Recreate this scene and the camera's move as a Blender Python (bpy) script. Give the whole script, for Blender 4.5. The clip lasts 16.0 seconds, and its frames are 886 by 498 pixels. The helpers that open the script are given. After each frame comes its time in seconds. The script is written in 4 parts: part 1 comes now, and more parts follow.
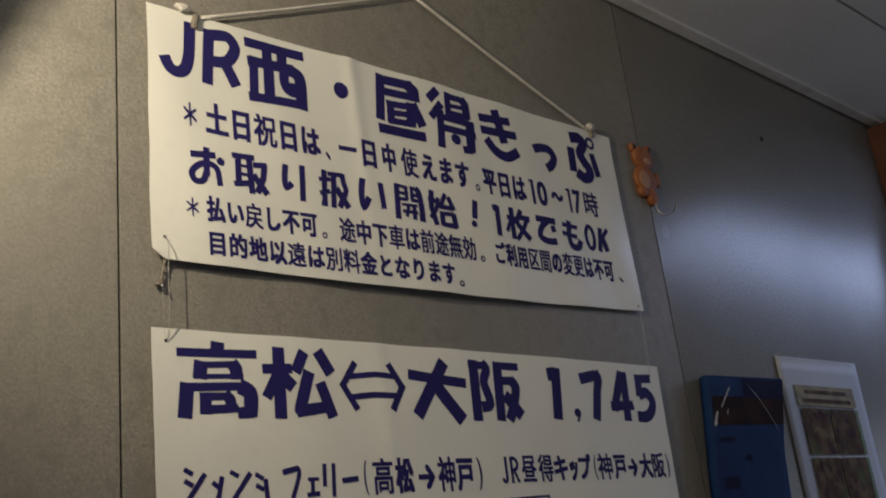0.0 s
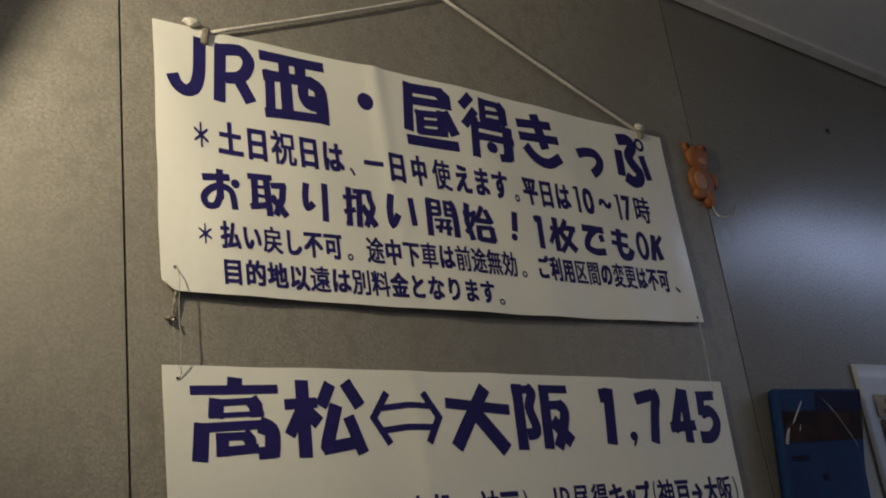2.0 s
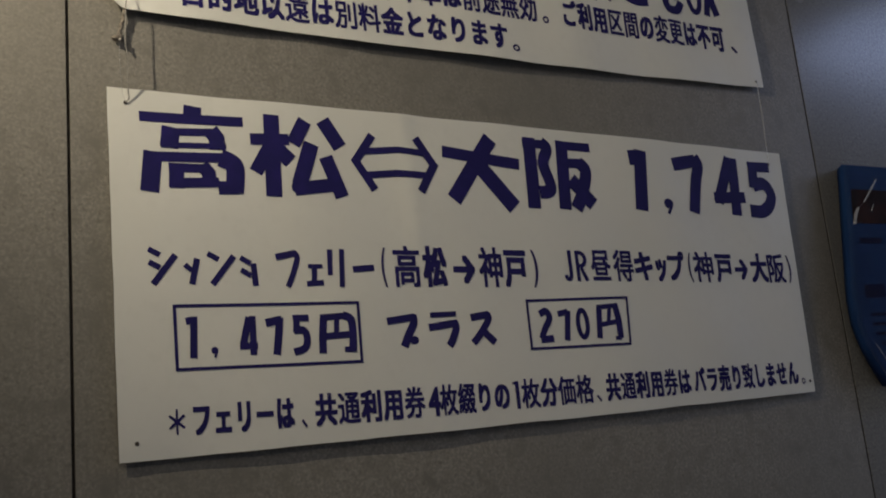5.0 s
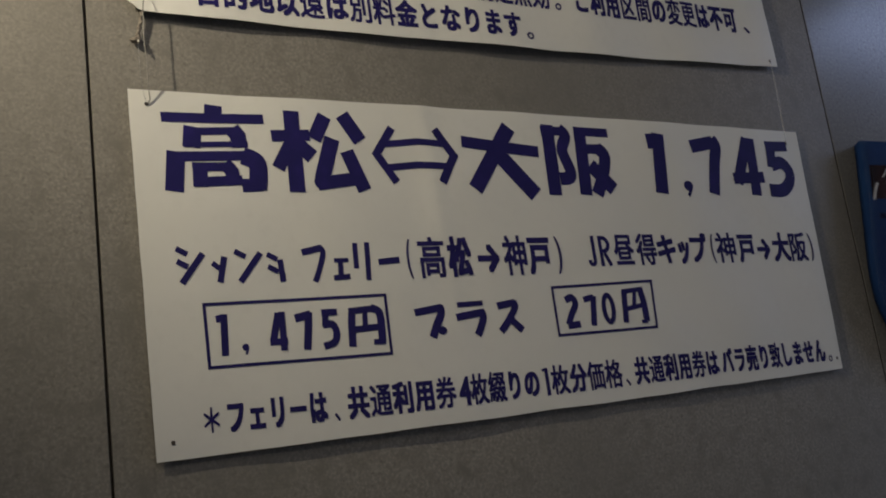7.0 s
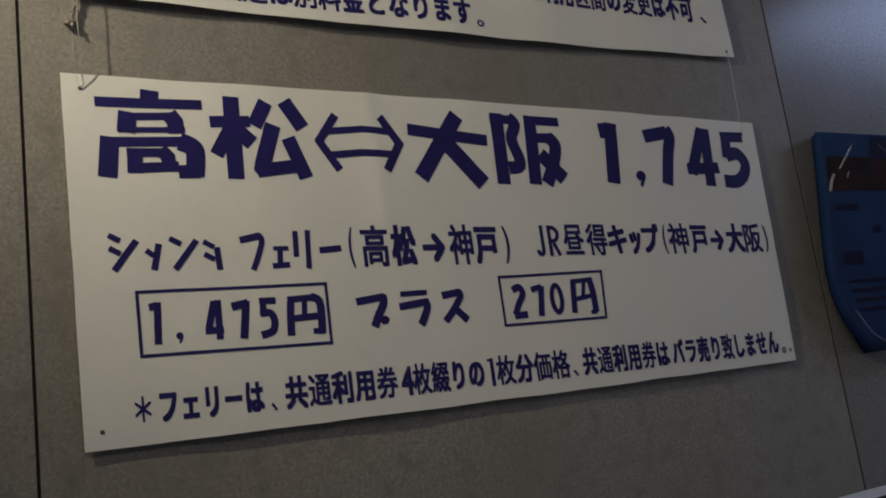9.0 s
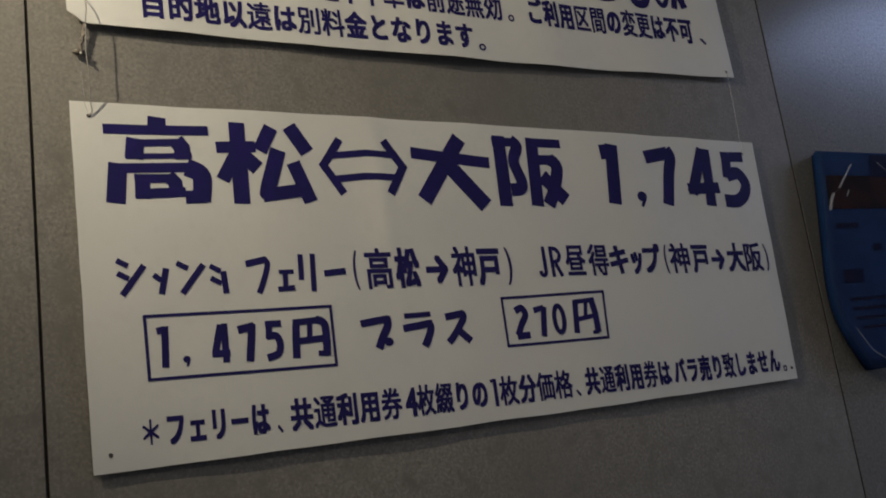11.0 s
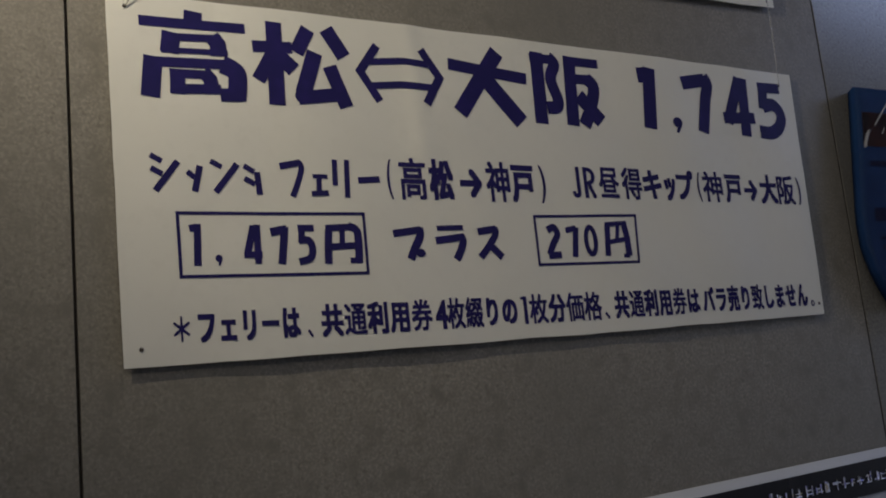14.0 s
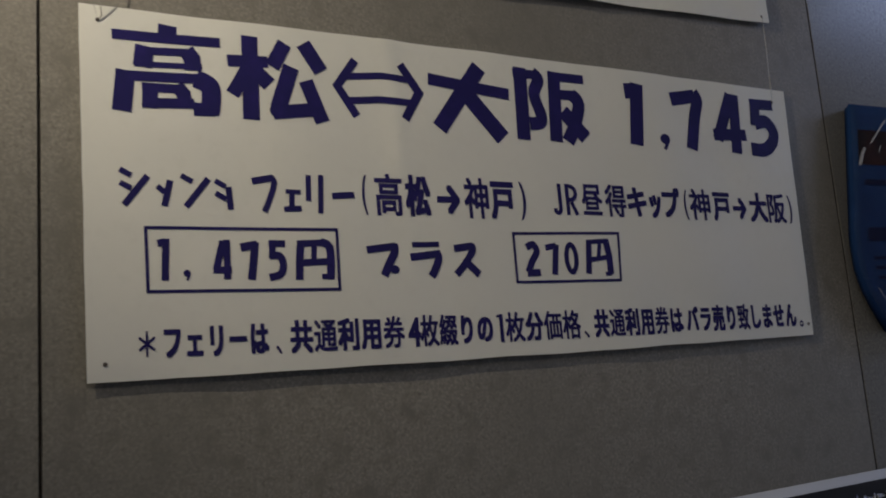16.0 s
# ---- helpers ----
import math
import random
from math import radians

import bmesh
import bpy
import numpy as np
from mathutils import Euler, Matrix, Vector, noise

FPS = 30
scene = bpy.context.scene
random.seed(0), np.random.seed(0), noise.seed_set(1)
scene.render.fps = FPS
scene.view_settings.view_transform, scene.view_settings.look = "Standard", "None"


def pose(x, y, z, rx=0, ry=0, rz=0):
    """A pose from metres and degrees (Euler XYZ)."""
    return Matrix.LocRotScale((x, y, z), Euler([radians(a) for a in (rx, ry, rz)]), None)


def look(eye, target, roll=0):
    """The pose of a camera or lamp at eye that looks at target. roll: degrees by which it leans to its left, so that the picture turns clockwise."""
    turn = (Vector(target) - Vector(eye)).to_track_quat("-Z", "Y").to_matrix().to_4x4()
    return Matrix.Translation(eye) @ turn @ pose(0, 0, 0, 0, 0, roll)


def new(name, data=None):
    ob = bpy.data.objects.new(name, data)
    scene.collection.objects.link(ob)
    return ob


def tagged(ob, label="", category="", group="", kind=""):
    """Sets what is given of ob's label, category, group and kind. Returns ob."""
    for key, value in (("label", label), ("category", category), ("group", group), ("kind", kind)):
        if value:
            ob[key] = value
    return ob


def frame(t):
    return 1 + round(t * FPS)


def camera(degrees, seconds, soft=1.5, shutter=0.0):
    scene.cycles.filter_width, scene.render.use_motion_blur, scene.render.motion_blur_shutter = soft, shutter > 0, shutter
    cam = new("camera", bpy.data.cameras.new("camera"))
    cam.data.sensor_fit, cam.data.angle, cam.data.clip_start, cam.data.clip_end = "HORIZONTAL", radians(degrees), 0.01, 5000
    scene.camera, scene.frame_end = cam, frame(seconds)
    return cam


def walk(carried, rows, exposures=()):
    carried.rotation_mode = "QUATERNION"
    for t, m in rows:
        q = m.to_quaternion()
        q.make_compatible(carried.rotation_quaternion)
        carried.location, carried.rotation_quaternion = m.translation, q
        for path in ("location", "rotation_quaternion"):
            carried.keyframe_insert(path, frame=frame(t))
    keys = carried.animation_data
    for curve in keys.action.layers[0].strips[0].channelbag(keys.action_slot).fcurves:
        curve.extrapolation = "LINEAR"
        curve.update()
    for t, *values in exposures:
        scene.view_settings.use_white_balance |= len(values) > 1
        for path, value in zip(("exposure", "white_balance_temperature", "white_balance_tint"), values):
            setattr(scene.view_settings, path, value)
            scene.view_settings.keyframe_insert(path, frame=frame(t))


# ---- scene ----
cam = camera(47.5, 16.0, soft=1.9, shutter=0.3)
PATH = [
    (0, (-0.439, -0.91, 1.529), (0.854, 0.474, 2.17), -6.9),
    (0.5, (-0.452, -0.902, 1.542), (0.811, 0.487, 2.232), -6.9),
    (1, (-0.436, -0.896, 1.555), (0.827, 0.501, 2.228), -8.2),
    (1.5, (-0.409, -0.883, 1.574), (0.807, 0.563, 2.231), -7.9),
    (2, (-0.358, -0.88, 1.566), (0.83, 0.585, 2.232), -7.7),
    (2.5, (-0.302, -0.866, 1.571), (0.821, 0.639, 2.261), -8.1),
    (3, (-0.257, -0.866, 1.572), (0.816, 0.662, 2.29), -8.6),
    (3.5, (-0.229, -0.866, 1.57), (0.822, 0.68, 2.282), -8.7),
    (4, (-0.211, -0.856, 1.546), (0.839, 0.714, 2.203), -8.0),
    (4.5, (-0.172, -0.862, 1.486), (0.828, 0.797, 1.986), -5.9),
    (5, (-0.179, -0.828, 1.467), (0.827, 0.847, 1.895), -5.5),
    (5.2, (-0.176, -0.828, 1.467), (0.817, 0.857, 1.885), -5.5),
    (7.3, (-0.194, -0.815, 1.458), (0.801, 0.865, 1.891), -7.8),
    (7.5, (-0.194, -0.814, 1.458), (0.817, 0.857, 1.892), -7.1),
    (8, (-0.185, -0.818, 1.457), (0.835, 0.847, 1.89), -6.8),
    (8.5, (-0.171, -0.82, 1.458), (0.838, 0.852, 1.89), -6.8),
    (9, (-0.152, -0.827, 1.449), (0.863, 0.844, 1.869), -7.7),
    (9.2, (-0.159, -0.822, 1.45), (0.863, 0.85, 1.853), -7.3),
    (11.3, (-0.157, -0.841, 1.456), (0.848, 0.83, 1.903), -7.9),
    (11.5, (-0.158, -0.84, 1.452), (0.838, 0.836, 1.898), -7.7),
    (12, (-0.15, -0.84, 1.441), (0.831, 0.852, 1.854), -7.7),
    (12.5, (-0.155, -0.839, 1.448), (0.829, 0.855, 1.851), -7.1),
    (13, (-0.162, -0.83, 1.44), (0.819, 0.865, 1.846), -6.7),
    (13.5, (-0.166, -0.817, 1.431), (0.822, 0.88, 1.812), -6.3),
    (14, (-0.176, -0.802, 1.424), (0.831, 0.889, 1.781), -5.7),
    (14.5, (-0.152, -0.785, 1.426), (0.838, 0.92, 1.76), -6.3),
    (15, (-0.145, -0.812, 1.423), (0.812, 0.908, 1.779), -6.6),
    (15.5, (-0.197, -0.866, 1.449), (0.801, 0.837, 1.773), -3.5),
    (16, (-0.133, -0.823, 1.436), (0.831, 0.892, 1.798), -4.5),
]
# the camera's white balance drifts as it sinks to the lower sign
TONE = [(0.0, 0.12, 6480, 12), (0.5, 0.03, 6560, 11), (1.5, -0.02, 6600, 10), (3.5, 0.02, 6560, 10), (5.0, 0.09, 6350, 12), (9.0, 0.11, 6290, 12.5), (12.5, 0.08, 6280, 12.5), (14.5, 0.19, 6210, 13), (16.0, 0.18, 6210, 13)]
walk(cam, [(t, look(eye, target, roll)) for t, eye, target, roll in PATH], TONE)

# ---- light ----
def lamp(name, kind, energy, colour, m, **more):
    data = bpy.data.lights.new(name, kind)
    data.energy, data.color = energy, colour
    for key, value in more.items():
        if key == "radius":
            data.shadow_soft_size = value
        elif key == "cone":
            data.spot_size, data.spot_blend = radians(value[0]), value[1]
        elif key == "size":
            data.shape, data.size, data.size_y = "RECTANGLE", value[0], value[1]
    ob = new(name, data)
    ob.matrix_world = m
    return ob


# warm spot with its added flap above on the left, an unseen weaker fill lamp added behind, cool fluorescent tubes
# in the ceiling on the right, and an unseen cool fill lamp added in the end wall
SPOT = Vector((-0.442, -0.295, 2.168))
SPOT_WAY = Vector((0.880, 0.448, -0.158)).normalized()
lamp("spot_lamp", "SPOT", 16.4, (1.0, 0.87, 0.64), look(SPOT, SPOT + SPOT_WAY), radius=0.010, cone=(116.6, 0.88))
# unseen fill, added to lift the wall outside the spot's cone
lamp("warm_fill_lamp", "POINT", 3.75, (1.0, 0.89, 0.74), pose(0.0, -1.10, 2.40), radius=0.10)
lamp("fluorescent_lamp", "AREA", 13, (0.51, 0.63, 1.0), pose(3.00, -0.61, 2.40), size=(2.4, 0.30))
# unseen cool fill, added to brighten the ceiling from the far end
lamp("cool_fill_lamp", "AREA", 6, (0.74, 0.82, 1.0), pose(5.22, -1.6, 1.5, 0, 90, 0), size=(1.2, 1.6))

world = bpy.data.worlds.new("world")
scene.world = world
world.use_nodes = True
world.node_tree.nodes["Background"].inputs[0].default_value = (0.5, 0.55, 0.65, 1)
world.node_tree.nodes["Background"].inputs[1].default_value = 0.05


# ---- materials ----
def material(name, colour, rough=0.6, metal=0.0, spots=(), bump=(), rough_noise=0.0, coat=0.0, alpha=None, ior=1.45):
    """spots: (scale, other colour, low, high) layers of noise over the base colour; bump: (scale, strength, distance)."""
    mat = bpy.data.materials.new(name)
    mat.use_nodes = True
    tree = mat.node_tree
    bsdf = tree.nodes["Principled BSDF"]
    bsdf.inputs["Roughness"].default_value = rough
    bsdf.inputs["Metallic"].default_value = metal
    bsdf.inputs["IOR"].default_value = ior
    bsdf.inputs["Coat Weight"].default_value = coat
    bsdf.inputs["Coat Roughness"].default_value = 0.18
    coords = tree.nodes.new("ShaderNodeTexCoord")
    last = None
    for scale, other, low, high in spots:
        tex = tree.nodes.new("ShaderNodeTexNoise")
        tex.inputs["Scale"].default_value = scale
        tex.inputs["Detail"].default_value = 4
        tree.links.new(coords.outputs["Object"], tex.inputs["Vector"])
        ramp = tree.nodes.new("ShaderNodeMapRange")
        ramp.inputs["From Min"].default_value, ramp.inputs["From Max"].default_value = low, high
        tree.links.new(tex.outputs["Fac"], ramp.inputs["Value"])
        mix = tree.nodes.new("ShaderNodeMix")
        mix.data_type = "RGBA"
        mix.inputs["A"].default_value = (*colour, 1)
        mix.inputs["B"].default_value = (*other, 1)
        tree.links.new(ramp.outputs["Result"], mix.inputs["Factor"])
        if last:
            tree.links.new(last, mix.inputs["A"])
        last = mix.outputs["Result"]
    if last:
        tree.links.new(last, bsdf.inputs["Base Color"])
    else:
        bsdf.inputs["Base Color"].default_value = (*colour, 1)
    normal = None
    for scale, strength, distance in bump:
        tex = tree.nodes.new("ShaderNodeTexNoise")
        tex.inputs["Scale"].default_value = scale
        tex.inputs["Detail"].default_value = 3
        tree.links.new(coords.outputs["Object"], tex.inputs["Vector"])
        node = tree.nodes.new("ShaderNodeBump")
        node.inputs["Strength"].default_value, node.inputs["Distance"].default_value = strength, distance
        tree.links.new(tex.outputs["Fac"], node.inputs["Height"])
        if normal:
            tree.links.new(normal, node.inputs["Normal"])
        normal = node.outputs["Normal"]
    if normal:
        tree.links.new(normal, bsdf.inputs["Normal"])
    if rough_noise:
        tex = tree.nodes.new("ShaderNodeTexNoise")
        tex.inputs["Scale"].default_value = 9
        tree.links.new(coords.outputs["Object"], tex.inputs["Vector"])
        ramp = tree.nodes.new("ShaderNodeMapRange")
        ramp.inputs["To Min"].default_value, ramp.inputs["To Max"].default_value = rough - rough_noise, rough + rough_noise
        tree.links.new(tex.outputs["Fac"], ramp.inputs["Value"])
        tree.links.new(ramp.outputs["Result"], bsdf.inputs["Roughness"])
    if alpha is not None:
        bsdf.inputs["Alpha"].default_value = alpha
    return mat


WALL = material("speckled_board", (0.245, 0.230, 0.201), 0.50,
                spots=[(330, (0.336, 0.315, 0.262), 0.46, 0.62), (220, (0.189, 0.177, 0.150), 0.53, 0.70), (120, (0.304, 0.287, 0.241), 0.56, 0.68), (45, (0.207, 0.195, 0.166), 0.5, 0.72), (3.0, (0.216, 0.205, 0.175), 0.42, 0.75)],
                bump=[(420, 0.05, 0.0005), (6, 0.05, 0.004)], rough_noise=0.05)
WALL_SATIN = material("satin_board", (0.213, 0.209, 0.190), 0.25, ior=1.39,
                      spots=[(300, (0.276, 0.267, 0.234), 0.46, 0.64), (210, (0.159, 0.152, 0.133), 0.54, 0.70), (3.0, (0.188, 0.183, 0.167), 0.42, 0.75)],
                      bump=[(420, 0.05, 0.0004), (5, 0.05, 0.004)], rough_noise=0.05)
BACKING = material("dark_joint", (0.05, 0.045, 0.04), 0.9, spots=[(60, (0.02, 0.018, 0.016), 0.4, 0.7)])
CEILING = material("ceiling_paint", (0.76, 0.76, 0.76), 0.7, spots=[(5, (0.68, 0.68, 0.68), 0.4, 0.75), (160, (0.80, 0.80, 0.80), 0.5, 0.7)],
                   bump=[(180, 0.1, 0.001)])
TRIM = material("trim_paint", (0.74, 0.73, 0.71), 0.5, spots=[(14, (0.55, 0.53, 0.49), 0.45, 0.75)])
PLASTER = material("plain_wall_paint", (0.70, 0.69, 0.67), 0.75, spots=[(4, (0.62, 0.61, 0.59), 0.4, 0.75)], bump=[(120, 0.1, 0.001)])
FLOOR = material("floor_vinyl", (0.36, 0.35, 0.33), 0.5, spots=[(40, (0.42, 0.41, 0.38), 0.45, 0.7), (3, (0.30, 0.29, 0.27), 0.4, 0.75)])
PAPER = material("laminated_paper", (0.87, 0.865, 0.785), 0.36, spots=[(4.0, (0.82, 0.815, 0.73), 0.40, 0.78), (90, (0.84, 0.835, 0.755), 0.5, 0.75)],
                 bump=[(4.5, 0.40, 0.012), (13, 0.30, 0.004), (60, 0.06, 0.001)], coat=0.25)
INK = material("navy_ink", (0.026, 0.023, 0.118), 0.38, spots=[(60, (0.032, 0.026, 0.150), 0.45, 0.75)], bump=[(11, 0.10, 0.004)], ior=1.14)
EYELET = material("punched_hole", (0.10, 0.085, 0.07), 0.8, spots=[(300, (0.04, 0.03, 0.03), 0.4, 0.7)])
CORD = material("white_cord", (0.72, 0.68, 0.60), 0.8, spots=[(400, (0.52, 0.48, 0.42), 0.45, 0.7)], bump=[(700, 0.5, 0.0006)])
TWINE = material("old_grey_twine", (0.24, 0.21, 0.17), 0.85, spots=[(350, (0.10, 0.088, 0.075), 0.45, 0.7)], bump=[(700, 0.5, 0.0006)])
TAPE = material("brown_tape", (0.27, 0.235, 0.165), 0.6, spots=[(200, (0.20, 0.17, 0.12), 0.42, 0.7)])
GREY_LINE = material("grey_thread", (0.36, 0.34, 0.30), 0.6, spots=[(300, (0.26, 0.245, 0.22), 0.42, 0.7)])
LINE = material("clear_fishing_line", (0.75, 0.75, 0.74), 0.12, alpha=0.14)
ORANGE = material("orange_plastic", (0.33, 0.122, 0.043), 0.58, spots=[(45, (0.29, 0.085, 0.024), 0.42, 0.7)], bump=[(90, 0.1, 0.001)])
CREAM = material("pale_orange_plastic", (0.42, 0.215, 0.115), 0.5, spots=[(60, (0.44, 0.23, 0.12), 0.42, 0.7)])
DARK = material("dark_plastic", (0.03, 0.02, 0.018), 0.5, spots=[(90, (0.05, 0.035, 0.03), 0.4, 0.7)])
STEEL = material("hook_wire", (0.50, 0.50, 0.50), 0.3, 1.0, spots=[(120, (0.35, 0.34, 0.33), 0.4, 0.7)])
BLUE = material("blue_leaflet", (0.015, 0.043, 0.128), 0.40, ior=1.03, spots=[(14, (0.010, 0.027, 0.098), 0.42, 0.72), (40, (0.016, 0.044, 0.145), 0.5, 0.7)])
BLUE_DARK = material("dark_blue_print", (0.008, 0.011, 0.045), 0.40, ior=1.03, spots=[(22, (0.014, 0.015, 0.04), 0.42, 0.7)])
BROWN_DARK = material("dark_photo_print", (0.016, 0.009, 0.010), 0.40, ior=1.03, spots=[(26, (0.045, 0.018, 0.015), 0.45, 0.7)])
FILM = material("clear_pouch_film", (0.80, 0.84, 0.90), 0.10, alpha=0.02, bump=[(9, 0.35, 0.01)])
# pale tint that stands for highlights on the film's folds
GLINT = material("film_glint", (0.80, 0.84, 0.92), 0.14, alpha=0.22)
WOOD = material("stained_wood", (0.16, 0.062, 0.035), 0.45, spots=[(25, (0.11, 0.04, 0.022), 0.42, 0.7), (160, (0.19, 0.08, 0.05), 0.5, 0.7)], bump=[(70, 0.1, 0.001)])
SHEET = material("white_poster_paper", (0.52, 0.54, 0.57), 0.55, spots=[(6, (0.45, 0.47, 0.50), 0.4, 0.75)], bump=[(9, 0.06, 0.004)])
YELLOW = material("ochre_print", (0.28, 0.22, 0.085), 0.55, spots=[(40, (0.17, 0.12, 0.05), 0.42, 0.65)])
PHOTO = material("brown_photo_print", (0.085, 0.048, 0.032), 0.5, ior=1.1,
                 spots=[(30, (0.20, 0.15, 0.08), 0.45, 0.68), (55, (0.05, 0.02, 0.03), 0.50, 0.66), (18, (0.09, 0.12, 0.05), 0.55, 0.75)])
GREEN = material("green_print", (0.07, 0.14, 0.05), 0.5, spots=[(40, (0.12, 0.16, 0.06), 0.42, 0.7)])
BLACK = material("black_glossy_print", (0.010, 0.009, 0.010), 0.25, spots=[(30, (0.02, 0.018, 0.02), 0.42, 0.7)], bump=[(30, 0.1, 0.002)])
SILVER = material("holographic_foil", (0.85, 0.84, 0.88), 0.32, 1.0,
                  spots=[(170, (0.35, 0.32, 0.75), 0.50, 0.62), (130, (0.60, 0.50, 0.30), 0.56, 0.68)], bump=[(260, 0.8, 0.002)])


# ---- small tools ----
def part(name, bm, mat, parent=None, label="", smooth=False):
    me = bpy.data.meshes.new(name)
    bm.to_mesh(me)
    bm.free()
    me.materials.append(mat)
    if smooth:
        for p in me.polygons:
            p.use_smooth = True
    ob = new(name, me)
    if parent:
        ob.parent = parent
    return tagged(ob, label)


def thing(name, label, category, group="", at=(0, 0, 0), kind=""):
    ob = new(name)
    ob.location = at
    ob.empty_display_size = 0.05
    return tagged(ob, label, category, group, kind)


def box(x0, x1, y0, y1, z0, z1, bevel=0.0, bm=None):
    bm = bm or bmesh.new()
    made = bmesh.ops.create_cube(bm, size=1.0)["verts"]
    for v in made:
        v.co = Vector(((x0 + x1) / 2 + v.co.x * (x1 - x0), (y0 + y1) / 2 + v.co.y * (y1 - y0), (z0 + z1) / 2 + v.co.z * (z1 - z0)))
    if bevel:
        edges = list({e for v in made for e in v.link_edges})
        bmesh.ops.bevel(bm, geom=edges, offset=bevel, segments=2, affect="EDGES")
    return bm


def tube(points, radius, sides=8, bm=None, twist=0.0):
    """A round cord through the points; twist gives its radius a slight lay."""
    bm = bm or bmesh.new()
    pts = [Vector(p) for p in points]
    rings = []
    for i, p in enumerate(pts):
        ahead = (pts[min(i + 1, len(pts) - 1)] - pts[max(i - 1, 0)]).normalized()
        side = ahead.cross(Vector((0, 1, 0.01)))
        side = side.normalized() if side.length > 1e-6 else Vector((1, 0, 0))
        up = side.cross(ahead).normalized()
        rings.append([bm.verts.new(p + (side * math.cos(a) + up * math.sin(a)) * radius * (1 + twist * math.sin(2 * a + i * 1.3)))
                      for a in (2 * math.pi * k / sides for k in range(sides))])
    for a, b in zip(rings, rings[1:]):
        for k in range(sides):
            bm.faces.new((a[k], a[(k + 1) % sides], b[(k + 1) % sides], b[k]))
    bm.faces.new(rings[0][::-1])
    bm.faces.new(rings[-1])
    return bm


def along(points, steps=10, sag=0.0):
    """Points along a chain of straight pieces, each sagging a little."""
    out = []
    for a, b in zip(points, points[1:]):
        a, b = Vector(a), Vector(b)
        for k in range(steps):
            f = k / steps
            out.append(a.lerp(b, f) + Vector((0, 0, -sag * math.sin(math.pi * f))))
    return out + [Vector(points[-1])]


def smooth_chain(points, steps=6):
    """A Catmull-Rom curve through the points."""
    pts = [Vector(p) for p in points]
    out = []
    for i in range(len(pts) - 1):
        p0, p1, p2, p3 = pts[max(i - 1, 0)], pts[i], pts[i + 1], pts[min(i + 2, len(pts) - 1)]
        for k in range(steps):
            t = k / steps
            out.append(0.5 * ((2 * p1) + (p2 - p0) * t + (2 * p0 - 5 * p1 + 4 * p2 - p3) * t * t + (3 * p1 - p0 - 3 * p2 + p3) * t ** 3))
    return out + [pts[-1]]


def lump(centre, size, seed, bm=None):
    """A small knot: an uneven ball."""
    bm = bm or bmesh.new()
    made = bmesh.ops.create_icosphere(bm, subdivisions=3, radius=1.0)["verts"]
    for v in made:
        r = 1 + 0.6 * noise.noise(v.co * 2.4 + Vector((seed, 0, 0)))
        v.co = Vector((centre[0] + v.co.x * size[0] * r, centre[1] + v.co.y * size[1] * r, centre[2] + v.co.z * size[2] * r))
    return bm


def settle(ob):
    """Keeps a part where it was built while it hangs under its thing."""
    ob.matrix_parent_inverse = Matrix.Translation(ob.parent.location).inverted()
    return ob


# ---- the setting ----
CEIL_SLOPE = -0.0262


def ceiling_z(x):
    return 2.507 + CEIL_SLOPE * x


room = dict(x0=-2.7, x1=5.2, y0=-3.3, y1=0.0)


def structure(name, bm, mat, label, category):
    ob = part(name, bm, mat)
    return tagged(ob, label, category, kind="structure")


structure("floor", box(-2.9, 5.4, -3.5, 0.2, -0.1, 0.0), FLOOR, "dark speckled vinyl floor of the passage", "floor")
wall_north = structure("wall_north", box(-2.9, 5.4, 0.011, 0.15, 0, 2.75), BACKING, "wall lined with speckled grey-beige boards with dark joints", "wall")
structure("wall_south", box(-2.9, 5.4, -3.5, -3.3, 0, 2.75), PLASTER, "plain painted wall that closes the passage", "wall")
structure("wall_west", box(-2.9, -2.7, -3.3, 0.011, 0, 2.75), PLASTER, "plain painted end wall of the passage", "wall")
# this wall's opening is added only to hold the cool fill lamp
bm = box(5.2, 5.4, -3.3, -2.4, 0, 2.75)
box(5.2, 5.4, -0.8, 0.011, 0, 2.75, 0, bm)
box(5.2, 5.4, -2.4, -0.8, 0, 0.9, 0, bm)
box(5.2, 5.4, -2.4, -0.8, 2.1, 2.75, 0, bm)
structure("wall_east", bm, PLASTER, "plain painted end wall with an unseen opening added for a fill lamp", "wall")


def sloped(x0, x1, y0, y1, low, high, bevel=0.0):
    """A slab that follows the ceiling's slope; low and high are heights above its face."""
    bm = box(x0, x1, y0, y1, low, high, bevel)
    for v in bm.verts:
        v.co.z += ceiling_z(v.co.x)
    return bm


bm = sloped(-2.7, 5.2, -0.238, -0.0125, 0, 0.05, 0.0015)
for y0, y1 in ((-0.848, -0.243), (-1.458, -0.853), (-2.068, -1.463), (-2.678, -2.073), (-3.3, -2.683)):
    piece = sloped(-2.7, 5.2, y0, y1, 0, 0.05, 0.0015)
    me = bpy.data.meshes.new("piece")
    piece.to_mesh(me)
    piece.free()
    bm.from_mesh(me)
    bpy.data.meshes.remove(me)
me = bpy.data.meshes.new("piece")
cover = sloped(-2.7, 5.2, -3.3, 0.011, 0.056, 0.1)
cover.to_mesh(me)
cover.free()
bm.from_mesh(me)
bpy.data.meshes.remove(me)
structure("ceiling", bm, CEILING, "pale grey ceiling of long boards with narrow joints", "ceiling")
structure("trim", sloped(-2.7, 5.2, -0.030, -0.004, -0.005, 0.004, 0.0015), TRIM, "pale painted trim along the top of the wall", "trim")


